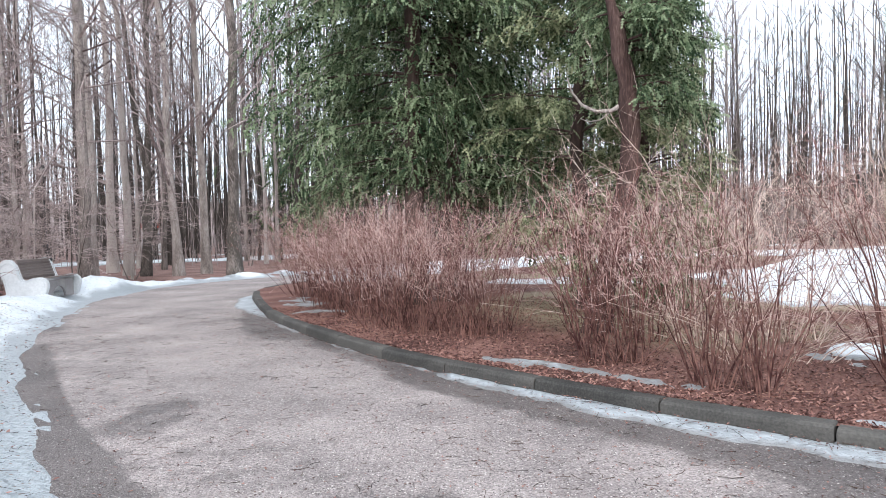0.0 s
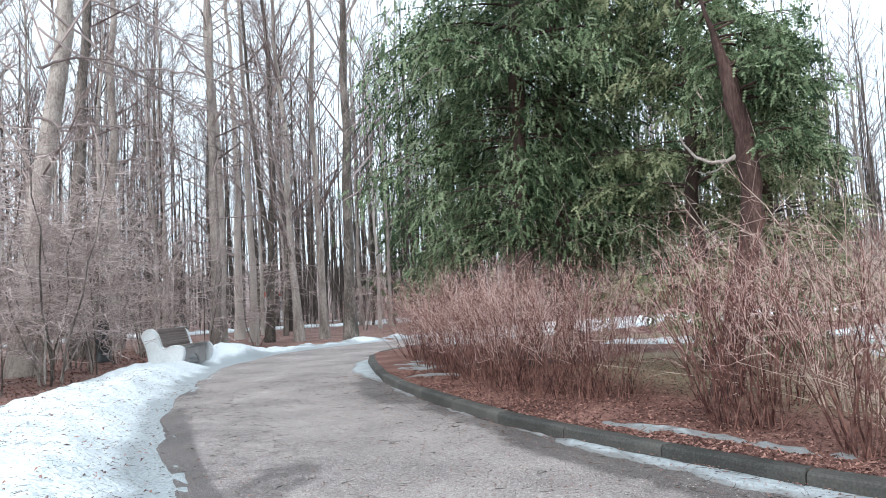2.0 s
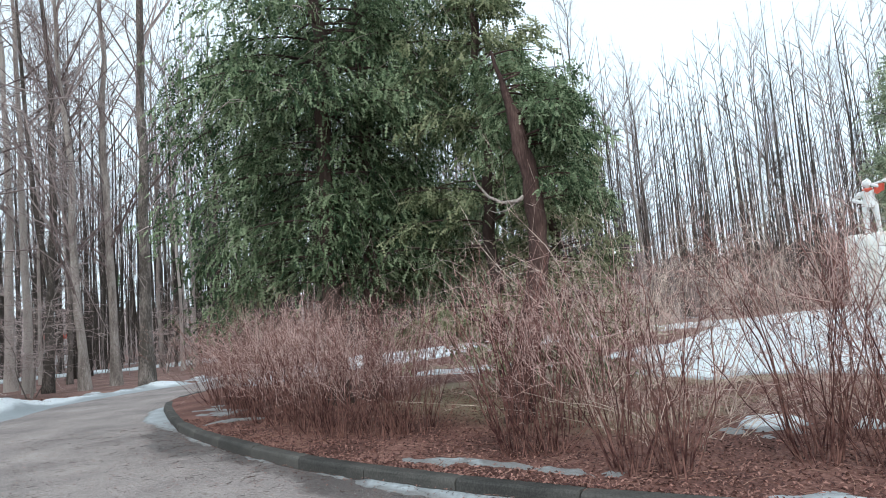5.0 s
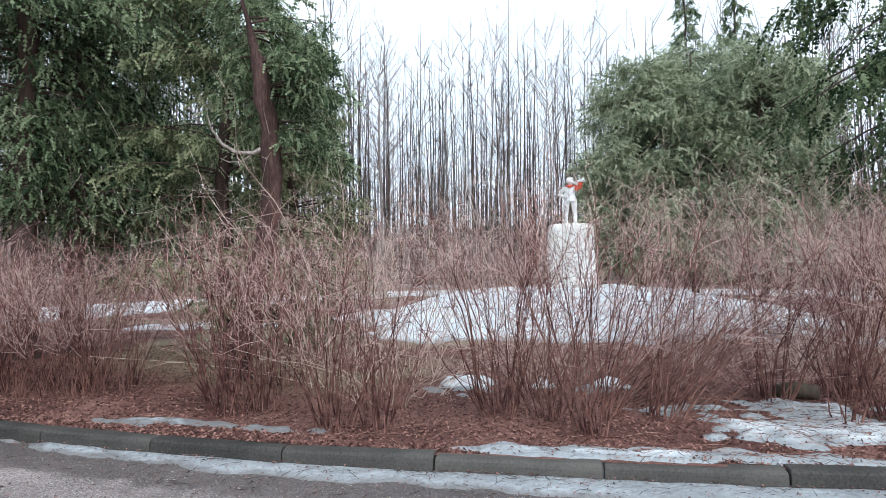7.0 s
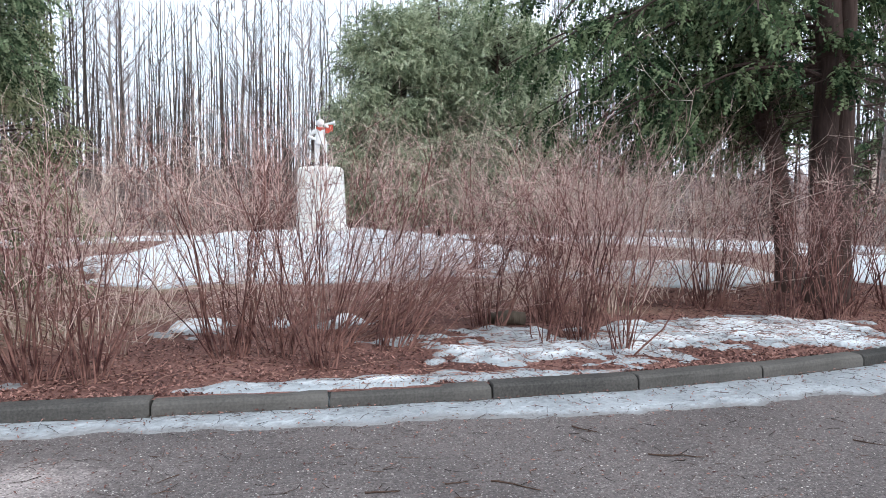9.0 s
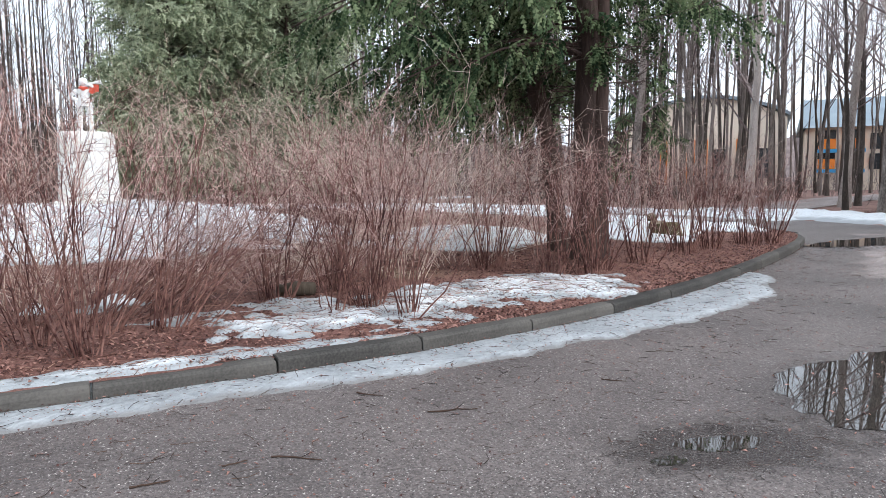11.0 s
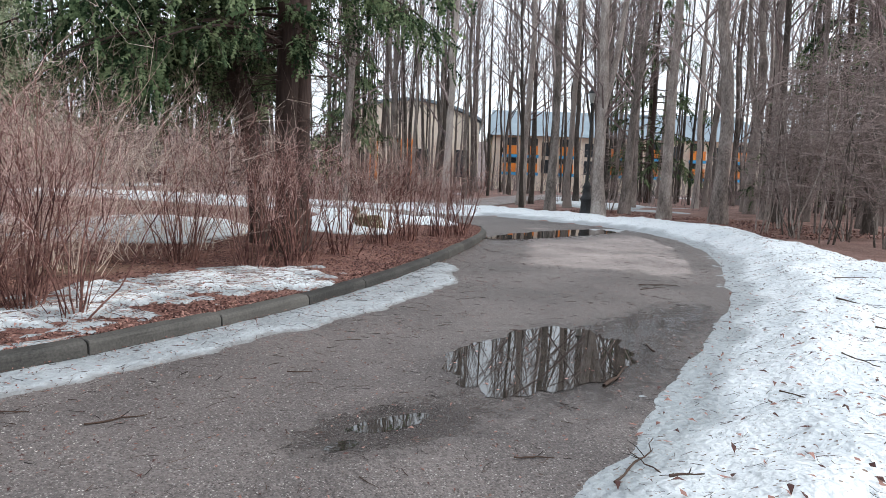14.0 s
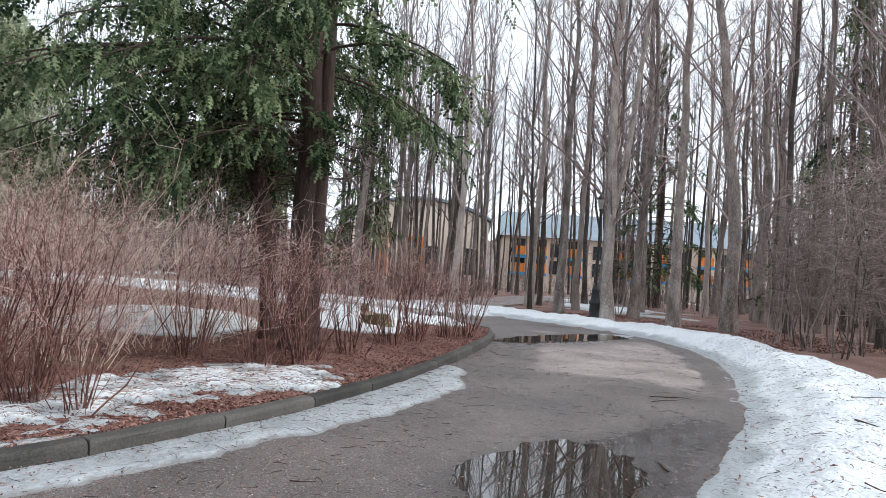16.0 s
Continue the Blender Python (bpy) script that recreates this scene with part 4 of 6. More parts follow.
def plant(forms, n, x, y, size, turn, lean=(0, 0), wide=1.0, label="", pale=False):
    z = float(height(x, y))
    f = forms[n % len(forms)]
    ob = copy_thing(f, pose(x, y, z, lean[0], lean[1], turn) @ Matrix.Diagonal((1, 1, size, 1)))
    for o in ob.children:
        if o.name.startswith("trunk"):
            o.matrix_basis = Matrix.Diagonal((wide, wide, 1, 1))
    if label:
        ob["label"] = label
    if pale:
        for o in ob.children:
            if o.name.startswith("trunk"):
                o.material_slots[0].link = "OBJECT"
                o.material_slots[0].material = BARK
    return ob


# (x, y, width factor, lean about x, lean about y)
stand = [(-12.6, 12.9, 2.0, -1, 2), (-15.1, 17.6, 1.5, 0, 1.5), (-16.5, 20.9, 1.5, 0, 0), (-12.63, 21.35, 1.55, 0, 0.5), (-12.3, 23.3, 1.0, 0, 0), (-11.2, 22.4, 0.95, 0, 1), (-9.84, 22.0, 1.0, 0, -3), (-9.4, 23.3, 1.0, 0, 0),
         (-8.0, 22.3, 1.35, 0, -1), (-21, 30, 1.2, 0, 0), (-23.4, 22.2, 1.5, 0, 0), (-18.5, 15.2, 1.4, 0, 2), (-11.56, 19.5, 1.3, 0, 0), (-14.4, 26.0, 1.2, 0, 0), (-16.8, 11.8, 1.4, 0, 1),
         (22.4, -8.5, 1.5, 0, -3), (24.1, -7.3, 1.3, 0, 1), (23.8, -5.0, 1.25, 0, -1), (25.6, -3.55, 1.1, 0, 0), (32.2, -3.0, 1.2, 0, 0), (32.7, -8.2, 1.35, 0, 0), (43, -18.6, 1.3, 0, 0), (36.4, -12.5, 1.0, 0, 0), (40.5, -16.0, 1.0, 0, 0),
         (30.0, 0.5, 1.2, 0, 0), (27.6, 4.5, 1.2, 0, 0), (26.5, -11.8, 1.15, 0, 2), (29.5, -5.8, 1.2, 0, 0), (20.5, -13.5, 1.2, 1, 0), (30.8, -13.0, 1.3, 0, 0), (26.6, -6.5, 1.2, 0, 1), (19.6, -11.6, 0.95, 0, 0), (18.3, -12.9, 0.9, 1, 0), (23.0, -13.4, 1.0, 0, -1), (21.4, -15.1, 1.0, 0, 0), (25.2, -15.4, 1.1, 0, 1), (27.6, -16.6, 1.1, 0, 0)]
for n, (x, y, w, lx, ly) in enumerate(stand):
    plant(lime_forms if n in (1, 2, 3, 9, 12, 13) else near_forms, n, x, y, 1.0 + 0.1 * math.sin(n), n * 67.0, (lx, ly), w, "thick grey-barked leafless tree beside the snow bank" if w > 1.45 else "")

# long bowed limbs of the thick tree beside the lamp, hung with fine reddish twigs
g = np.random.default_rng(55)
thick_tree = [o for o in scene.objects if o.name.startswith("bare_tree") and not o.parent and abs(o.matrix_basis.translation.x + 12.6) < 0.01][0]
bring = thick_tree.matrix_basis.inverted()
for path in [
    [(-12.36, 13.14, 8.46), (-11.29, 13.25, 7.53), (-9.73, 13.66, 6.81), (-7.98, 14.04, 5.98), (-6.66, 14.02, 5.24), (-5.88, 13.68, 4.29)],
    [(-12.34, 13.16, 9.17), (-10.62, 13.8, 7.42), (-9.19, 14.04, 7.35), (-7.86, 14.11, 6.89), (-6.76, 13.97, 6.18), (-6.09, 13.58, 5.22)],
    [(-12.32, 13.18, 9.6), (-10.09, 14.2, 8.75), (-8.4, 14.53, 7.51), (-6.91, 14.61, 7.02), (-5.54, 14.52, 6.7), (-4.71, 14.14, 6.03)],
    [(-12.39, 13.11, 7.47), (-11.38, 13.17, 7.65), (-10.13, 13.37, 7.3), (-9.05, 13.36, 6.5), (-7.99, 13.29, 5.58), (-7.25, 12.98, 4.55)],
    [(-12.44, 13.06, 6.21), (-11.48, 13.08, 5.85), (-10.43, 13.13, 5.83), (-9.37, 13.14, 5.4), (-8.41, 13.02, 4.77), (-7.67, 12.73, 3.9)]]:
    k = np.linspace(0, 5, 21)
    p = np.stack([np.interp(k, np.arange(6), np.array(path)[:, c]) for c in range(3)], -1)
    p[1:-1] = (p[:-2] + 2 * p[1:-1] + p[2:]) / 4
    p[1:] += 0.04 * g.standard_normal((20, 3))
    one = Soup()
    one.tubes(p, np.linspace(0.034, 0.006, 21), 6)
    b = p[g.integers(3, 21, 110)] + 0.02 * g.standard_normal((110, 3))
    e = b + unit(np.array([0.5, 0.3, -0.1]) + 0.9 * g.standard_normal((110, 3))) * g.uniform(0.25, 0.9, (110, 1))
    one.spikes(b, e, 0.008)
    j = np.repeat(np.arange(110), 4)
    b2 = b[j] + (e - b)[j] * g.uniform(0.25, 0.95, (440, 1))
    one.spikes(b2, b2 + unit((e - b)[j] + 0.7 * g.standard_normal((440, 3))) * g.uniform(0.12, 0.4, (440, 1)), 0.005)
    put("limb", one.mesh("limb", FARTWIG, False), thick_tree, bring, "long bowed dark limb with fine twigs")

g = np.random.default_rng(5)
EX, EY = 0.6, -0.3
taken = [(x, y) for x, y, *_ in stand]


def free(x, y, gap):
    """Whether a tree may stand here: off the road, the side path, the buildings and the other trees."""
    d, r = (float(v) for v in polar(x, y))
    if r < 23.3 or (5 < d < 125 and r < 27):
        return False
    t = (x - 22) / 62
    if t > 0 and abs(y - (1.5 - 9.0 * t - 24 * t * t)) < 2.4:
        return False
    if x > 66 and -32 < y < 22:
        return False
    return all((x - u) ** 2 + (y - v) ** 2 > gap for u, v in taken) and (x + 8.8) ** 2 + (y - 14.1) ** 2 > 8


made = 0
while made < 180:
    a = radians(g.choice([g.uniform(-42, 20), g.uniform(20, 82), g.uniform(82, 142), g.uniform(-12, 12), g.uniform(142, 318)], p=[0.24, 0.31, 0.34, 0.08, 0.03]))
    r = 19 + 38 * g.random() ** 0.9
    x, y = EX + r * math.cos(a), EY + r * math.sin(a)
    if not free(x, y, 1.6):
        continue
    taken.append((x, y))
    plant(mid_forms if 0.6 < a < 1.65 or (a > 1.65 and made % 2) else far_forms, made, x, y, g.uniform(0.85, 1.15), g.random() * 360, (g.normal(0, 1.0), g.normal(0, 1.0)), g.uniform(0.7, 1.35) if a < 0.3 else g.uniform(0.6, 1.15) if a > 1.75 else g.uniform(0.55, 1.1), pale=a > 1.65)
    made += 1

# the wood further off, too far to tell its trees apart
made = 0
while made < 88:
    a, r = radians(g.choice([g.uniform(-40, 22), g.uniform(-15, 10)])), g.uniform(34, 66)
    x, y = EX + r * math.cos(a), EY + r * math.sin(a)
    if not free(x, y, 0.8):
        continue
    taken.append((x, y))
    plant(slim_forms, made, x, y, g.uniform(0.85, 1.15), g.random() * 360, (g.normal(0, 1.2), g.normal(0, 1.2)), g.uniform(0.7, 1.3), "slender leafless tree of the wood before the buildings")
    made += 1
wood, n = Soup(), 0
while n < 1900:
    a, r = radians(g.uniform(-44, 144)), g.uniform(36, 110)
    x, y = EX + r * math.cos(a), EY + r * math.sin(a)
    if not free(x, y, 0.5) or (a < 0.5 and g.random() < 0.72) or (r < 46 and 0.5 < a < 1.6):
        continue
    n += 1
    h, w = g.uniform(15, 22), g.uniform(0.06, 0.12)
    t = np.linspace(0, 1, 6)
    p = np.stack([x + np.cumsum(g.normal(0, 0.12, 6)), y + np.cumsum(g.normal(0, 0.12, 6)), h * t - 0.1], -1)
    wood.tubes(p, w * (1 - 0.9 * t), 4)
    f = g.uniform(0.2, 0.97, 13)
    base = np.stack([np.interp(f, t, p[:, k]) for k in range(3)], -1)
    b = g.random(13) * 6.28
    size = g.uniform(1.0, 3.4, 13)[:, None]
    wood.spikes(base, base + np.stack([0.5 * np.cos(b), 0.5 * np.sin(b), g.uniform(0.4, 1.0, 13)], -1) * size, 0.03)
tagged(put("far_wood", wood.mesh("far_wood", BACKLIT_BARK, False)), "dense far wood of grey leafless trunks", "trees", kind="stuff")
brush = Soup()
n = 9000
a, r = np.radians(g.uniform(-44, 144, n)), g.uniform(34, 100, n)
bx, by = EX + r * np.cos(a), EY + r * np.sin(a)
bd, br = polar(bx, by)
bt = (bx - 22) / 62
ok = (br > 24) & ~((bt > 0) & (np.abs(by - (1.5 - 9.0 * bt - 24 * bt * bt)) < 2.6)) & ~((bx > 66) & (by > -32) & (by < 22))
bx, by = bx[ok], by[ok]
n = len(bx)
p0 = np.stack([bx, by, 0 * bx], -1)
p1 = p0 + np.stack([g.normal(0, 0.5, n), g.normal(0, 0.5, n), 0.8 + np.where((np.arctan2(by - EY, bx - EX) > 0.6) & (np.arctan2(by - EY, bx - EX) < 1.65), 6.0, 2.6) * g.random(n) ** 1.5], -1)
brush.spikes(p0, p1, 0.018)
mid = p0 + (p1 - p0) * g.uniform(0.3, 0.8, (n, 1))
brush.spikes(mid, mid + (p1 - p0) * 0.35 + 0.5 * g.standard_normal((n, 3)), 0.018)
tagged(put("far_brush", brush.mesh("far_brush", FARTWIG, False)), "far leafless undergrowth between the trunks", "undergrowth", kind="stuff")
a = np.linspace(0, 2 * np.pi, 1441)[:-1]
crest = 10.5 + 2.0 * fbm(30 * np.cos(a), 30 * np.sin(a), 6.0, 88) + 4.5 * g.random(1440)
s = Soup()
s.add(np.concatenate([np.stack([180 * np.cos(a), 180 * np.sin(a), 0 * a - 0.5], -1), np.stack([190 * np.cos(a), 190 * np.sin(a), crest], -1), np.stack([230 * np.cos(a), 230 * np.sin(a), 0 * a], -1)]), grid_faces(3, 1440, True)[:, ::-1])
tagged(put("backdrop", s.mesh("backdrop", FARTWIG, False)), "distant grey-brown woodland edge all round", "woodland", kind="structure")
for f in near_forms + far_forms + lime_forms + mid_forms + slim_forms:
    for o in (*f.children_recursive, f):
        bpy.data.objects.remove(o)


# ---- shrubs ----
def shrub(name, seed, stems, h, base, fan, twigs, sub, material, label, thick=0.008, lean=(0, 0), group="shrubs on the island", curl=0.25, tips=None, start=0.35, kink=0.11):
    g = np.random.default_rng(seed)
    root = tagged(new(name), label, "shrub", group)
    a, r = g.random(stems) * 2 * np.pi, np.sqrt(g.random(stems))
    out = np.stack([np.cos(a), np.sin(a), 0 * a], -1)
    st = out * r[:, None] * base
    n = h * g.uniform(0.6, 1.08, stems)
    tilt = fan * (r * g.uniform(0.2, 1.3, stems) + 0.2 * g.standard_normal(stems) + 0.9 * (g.random(stems) < 0.1))
    d = unit(out * tilt[:, None] + np.array([lean[0], lean[1], 1.0]) + 0.08 * g.standard_normal((stems, 3)))
    t = np.linspace(0, 1, 7)[None, :, None]
    p = st[:, None] + d[:, None] * t * n[:, None, None] + out[:, None] * curl * (t**2.2) * n[:, None, None] * g.uniform(-0.2, 1.0, (stems, 1, 1)) * fan * 2
    p += np.cumsum(0.02 * g.standard_normal((stems, 7, 3)), 1) * n[:, None, None]
    p[:, :, 2] -= 0.05
    wide = (thick * g.uniform(0.4, 1.55, stems))[:, None] * (1 - 0.72 * t[..., 0])
    for k in range(stems):
        one = Soup()
        one.tubes(p[k], wide[k], 4)
        put("stem", one.mesh("stem", material), root)
    s = Soup()
    i = np.repeat(np.arange(stems), twigs)
    tt = start + (0.99 - start) * g.random(len(i)) ** 0.8
    m = np.minimum((tt * 6).astype(int), 5)
    w = (tt * 6 - m)[:, None]
    b = p[i, m] * (1 - w) + p[i, m + 1] * w
    dd = unit(unit(p[i, m + 1] - p[i, m]) + 0.55 * g.standard_normal((len(i), 3)) + np.array([0, 0, 0.05]))
    n2 = g.uniform(0.14, 0.5, len(i)) * h / 1.7
    q = np.linspace(0, 1, 3)[None, :, None]
    tp = b[:, None] + dd[:, None] * q * n2[:, None, None] + kink * n2[:, None, None] * g.standard_normal((len(i), 3, 3)) * q
    s.tubes(tp, 0.42 * thick * (1 - 0.55 * q[..., 0]) * np.ones((len(i), 1)), 3)
    if sub:
        j = np.repeat(np.arange(len(i)), sub)
        w = g.uniform(0.3, 1.0, len(j))
        m = np.minimum((w * 2).astype(int) + 1, 2)
        b = tp[j, m]
        d3 = unit(dd[j] + 0.7 * g.standard_normal((len(j), 3)))
        n3 = g.uniform(0.06, 0.22, len(j)) * h / 1.7
        s.spikes(b, b + d3 * n3[:, None], 0.32 * thick)
    tagged(put("twig_mass", s.mesh("twig_mass", tips or material, False), root), kind="stuff")
    return root


def seat(ob, x, y, turn=0.0):
    ob.matrix_basis = pose(x, y, float(height(x, y)), 0, 0, turn)
    return ob


DENSE = "dense leafless shrub of fine red-brown stems on leaf litter"
OPEN = "leafless shrub of upright red-brown stems beside the kerb"
WILD = "tall leafless shrub with pale arching tangled twigs"
for n, (x, y, h, k) in enumerate([(-3.1, 13.2, 1.55, 75), (-2.55, 12.0, 1.6, 80), (-2.05, 10.8, 1.6, 85), (-1.45, 9.7, 1.6, 85), (-0.85, 8.6, 1.55, 85), (-0.35, 7.9, 1.5, 70), (0.15, 7.6, 1.45, 60), (0.5, 7.65, 1.4, 45), (-1.2, 11.2, 1.5, 60), (-2.2, 13.8, 1.5, 60)]):
    seat(shrub("shrub", 300 + n, int(k * 0.95), h, 0.34, 0.42, 8, 4, STEM, DENSE, 0.0048, tips=TIP, start=0.42), x, y)
for n, (x, y, h, k, b) in enumerate([(1.48, 5.98, 1.5, 30, 0.16), (1.72, 5.98, 1.55, 30, 0.14), (2.13, 5.0, 1.55, 32, 0.13), (2.42, 4.78, 1.55, 24, 0.12), (3.45, 4.6, 1.85, 46, 0.17), (3.73, 4.32, 1.6, 22, 0.10),
                                     (3.77, 3.82, 1.75, 24, 0.09), (4.2, 4.35, 1.6, 26, 0.2), (4.56, 3.92, 1.7, 40, 0.2), (5.87, 3.98, 1.7, 32, 0.14), (6.56, 3.72, 1.7, 40, 0.17), (5.98, 2.98, 1.8, 44, 0.15), (5.62, 3.1, 1.5, 12, 0.06), (5.8, 2.45, 1.6, 20, 0.1),
                                     (8.9, 3.0, 1.8, 44, 0.2), (8.55, 2.0, 1.6, 34, 0.14), (8.85, 1.64, 1.6, 30, 0.14), (9.35, 1.62, 1.5, 26, 0.14), (10.3, 1.28, 1.5, 30, 0.16), (11.9, 0.9, 1.6, 42, 0.22), (12.5, 0.55, 1.55, 40, 0.2), (13.5, 0.0, 1.45, 40, 0.2), (14.15, -0.35, 1.4, 36, 0.18),
                                     (1.6, 7.1, 1.9, 30, 0.2), (2.15, 7.0, 1.8, 24, 0.2)]):
    lean = (0.35, -0.1) if n in (7, 8) else (0, 0)
    seat(shrub("shrub", 340 + n, int(k * 0.95), h, b, 0.36, 6, 4, STEM, OPEN, 0.0066, lean, curl=0.2, tips=TIP, start=0.45, kink=0.14), x, y)
g = np.random.default_rng(9)
pale = [(2.7, 6.6), (3.6, 6.9), (4.6, 6.0), (7.4, 4.4), (8.2, 3.9), (9.4, 4.2), (10.2, 3.4), (7.2, 6.2), (3.0, 8.6), (4.2, 8.4), (11.2, 4.4), (12.4, 3.6), (13.6, 1.6), (14.6, 1.0), (-1.6, 14.2), (-0.4, 14.6), (-2.6, 15.2), (3.8, 16.5), (4.6, 15.4), (2.9, 17.6), (9.0, 5.6), (10.4, 5.2), (8.0, 5.4), (11.6, 5.8), (9.8, 6.6), (7.6, 3.6), (12.8, 5.2), (13.8, 4.0)]
for n, (x, y) in enumerate(pale):
    seat(shrub("shrub", 400 + n, 18, g.uniform(1.8, 2.5), 0.3, 0.55, 9, 4, PALE, WILD, 0.0052, kink=0.22, group="pale shrubs on the island", curl=0.55, start=0.5), x, y)
for n, (x, y, lx, ly) in enumerate([(4.5, 4.7, 1.2, -0.5), (5.0, 4.5, 1.3, -0.2), (5.2, 4.9, 0.9, -0.9), (4.2, 5.2, 1.0, 0.4), (6.9, 4.2, 1.0, -0.6)]):
    seat(shrub("shrub", 430 + n, 20, 1.5, 0.2, 0.5, 5, 3, STEM, "leafless shrub with stems bent low over leaf litter", 0.0052, (lx, ly), curl=0.3, tips=TIP, start=0.5), x, y)
low = [shrub("withered_stems", 480 + n, 26, 0.85, 0.45, 1.1, 5, 3, TIP if n else PALE, "low tangle of withered pale stems on leaf litter", 0.0045, group="withered stems on the island", curl=0.9, kink=0.25) for n in range(3)]
for n, (x, y) in enumerate([(3.0, 5.9), (3.4, 6.5), (4.4, 5.6), (5.2, 5.9), (5.9, 5.0), (6.6, 4.6), (7.0, 5.4), (4.9, 6.6), (6.0, 6.2), (7.8, 4.6), (8.4, 4.8), (2.6, 7.4), (9.2, 3.6), (9.9, 4.2)]):
    copy_thing(low[n % 3], pose(x, y, float(height(x, y)), 0, 0, n * 83))
back = [shrub("shrub", 450 + n, 20, 2.4, 0.6, 0.5, 8, 3, PALE if n % 2 else BRUSH, "tangled leafless shrub behind the snowy mound", 0.0065, kink=0.22, group="shrubs behind the mound", curl=0.5) for n in range(4)]
count = 0
while count < 36:
    d, r = g.random() * 360, g.uniform(5.0, 15.2)
    x, y = (float(v) for v in spot(d, r))
    if r > radius(INNER, d) - 0.9 or 150 < d < 305 or (x - 15.2) ** 2 + (y - 1.8) ** 2 < 7:
        continue
    ob = copy_thing(back[count % 4], pose(x, y, float(height(x, y)), 0, 0, g.random() * 360))
    count += 1


def sapling(seed, h, stems, material):
    """A thin understorey tree: leaning stems with long, nearly level branches and fine twigs."""
    g = np.random.default_rng(seed)
    root = tagged(new("sapling"), "thin leafless sapling with level fine-twigged branches in the wood", "sapling", "saplings in the wood")
    t = np.linspace(0, 1, 9)[None, :, None]
    a = g.random(stems) * 2 * np.pi
    out = np.stack([np.cos(a), np.sin(a), 0 * a], -1)
    n = h * g.uniform(0.55, 1.05, stems)
    p = out[:, None] * (0.12 + 0.28 * t * n[:, None, None] * g.uniform(0.1, 1.3, (stems, 1, 1))) + np.array([0, 0, 1.0]) * t * n[:, None, None]
    p += np.cumsum(0.012 * g.standard_normal((stems, 9, 3)), 1) * n[:, None, None]
    p[:, 0, 2] = -0.05
    for k in range(stems):
        one = Soup()
        one.tubes(p[k], g.uniform(0.012, 0.026) * (1 - 0.8 * t[0, :, 0]), 5)
        put("stem", one.mesh("stem", BARK), root)
    s = Soup()
    per = 15
    i = np.repeat(np.arange(stems), per)
    f = g.uniform(0.2, 0.99, len(i)) * 8
    m = np.minimum(f.astype(int), 7)
    b = p[i, m] + (p[i, m + 1] - p[i, m]) * (f - m)[:, None]
    a = g.random(len(i)) * 2 * np.pi
    d = np.stack([np.cos(a), np.sin(a), g.uniform(-0.1, 0.5, len(i))], -1)
    l = g.uniform(0.5, 1.7, len(i)) * (1.15 - f / 12)
    q = np.linspace(0, 1, 5)[None, :, None]
    bp = b[:, None] + d[:, None] * q * l[:, None, None] + 0.07 * l[:, None, None] * np.cumsum(g.standard_normal((len(i), 5, 3)), 1) * q - np.array([0, 0, 0.18]) * q * q * l[:, None, None]
    s.tubes(bp, 0.0075 * (1 - 0.7 * q[..., 0]) * np.ones((len(i), 1)), 3)
    j = np.repeat(np.arange(len(i)), 8)
    k = g.integers(1, 5, len(j))
    b = bp[j, k] + (bp[j, k - 1] - bp[j, k]) * g.random((len(j), 1))
    e = b + unit(0.8 * d[j] + 0.6 * g.standard_normal((len(j), 3))) * g.uniform(0.15, 0.6, (len(j), 1))
    s.spikes(b, e, 0.0068)
    j = np.repeat(np.arange(len(b)), 2)
    c = b[j] + (e - b)[j] * g.uniform(0.2, 0.9, (len(j), 1))
    s.spikes(c, c + unit((e - b)[j] + 0.25 * g.standard_normal((len(j), 3))) * g.uniform(0.08, 0.28, (len(j), 1)), 0.005)
    tagged(put("twig_mass", s.mesh("twig_mass", material, False), root), kind="stuff")
    return root


under = [sapling(470 + n, 4.6 + 0.5 * n, 4 + n % 3, (HAZE, HAZE, BRUSH, BRUSH)[n]) for n in range(4)]
spots = [(18.6, -8.9), (16.4, -8.8), (17.4, -9.8), (14.4, -9.6), (19.6, -10.2), (16.0, -11.0), (21.0, -11.4), (13.4, -8.6), (15.2, -10.2), (18.0, -11.4), (13.0, -10.8), (22.5, -10.4),
         (-12.4, 17.0), (-14.0, 19.0), (-15.6, 14.4), (-17.6, 17.8), (-11.6, 9.4), (-13.8, 10.4), (-11.8, 12.3), (-12.0, 11.0), (-14.6, 12.6), (-15.0, 16.4), (-11.4, 18.6), (-10.8, 20.6), (-13.4, 20.2), (-16.4, 15.8), (-14.4, 11.4), (-12.6, 9.0), (-13.2, 18.0), (-17.4, 13.4), (-9.6, 9.4), (-9.9, 10.8), (-10.5, 8.8), (-10.7, 11.7), (-10.5, 12.7), (-11.3, 10.2), (-11.2, 13.4), (-9.4, 8.2), (-11.9, 8.0), (-12.4, 14.2), (-11.9, 15.2), (-13.4, 12.0), (15.8, -9.6), (19.4, -8.6), (17.8, -8.8), (20.6, -9.6)]
for n, (x, y) in enumerate(spots):
    copy_thing(under[n % 2 + (2 if x > 0 else 0)], pose(x, y, float(height(x, y)), 0, 0, n * 77) @ Matrix.Diagonal((1, 1, 1.0 + 0.25 * math.sin(n * 2.1), 1)))
for n in range(14):
    d, r = g.choice([g.uniform(140, 200), g.uniform(270, 330)]), g.uniform(25, 44)
    x, y = (float(v) for v in spot(d, r))
    t = (x - 22) / 62
    if t > 0 and abs(y - (1.5 - 9.0 * t - 24 * t * t)) < 3:
        continue
    copy_thing(under[n % 4], pose(x, y, float(height(x, y)), 0, 0, n * 77))
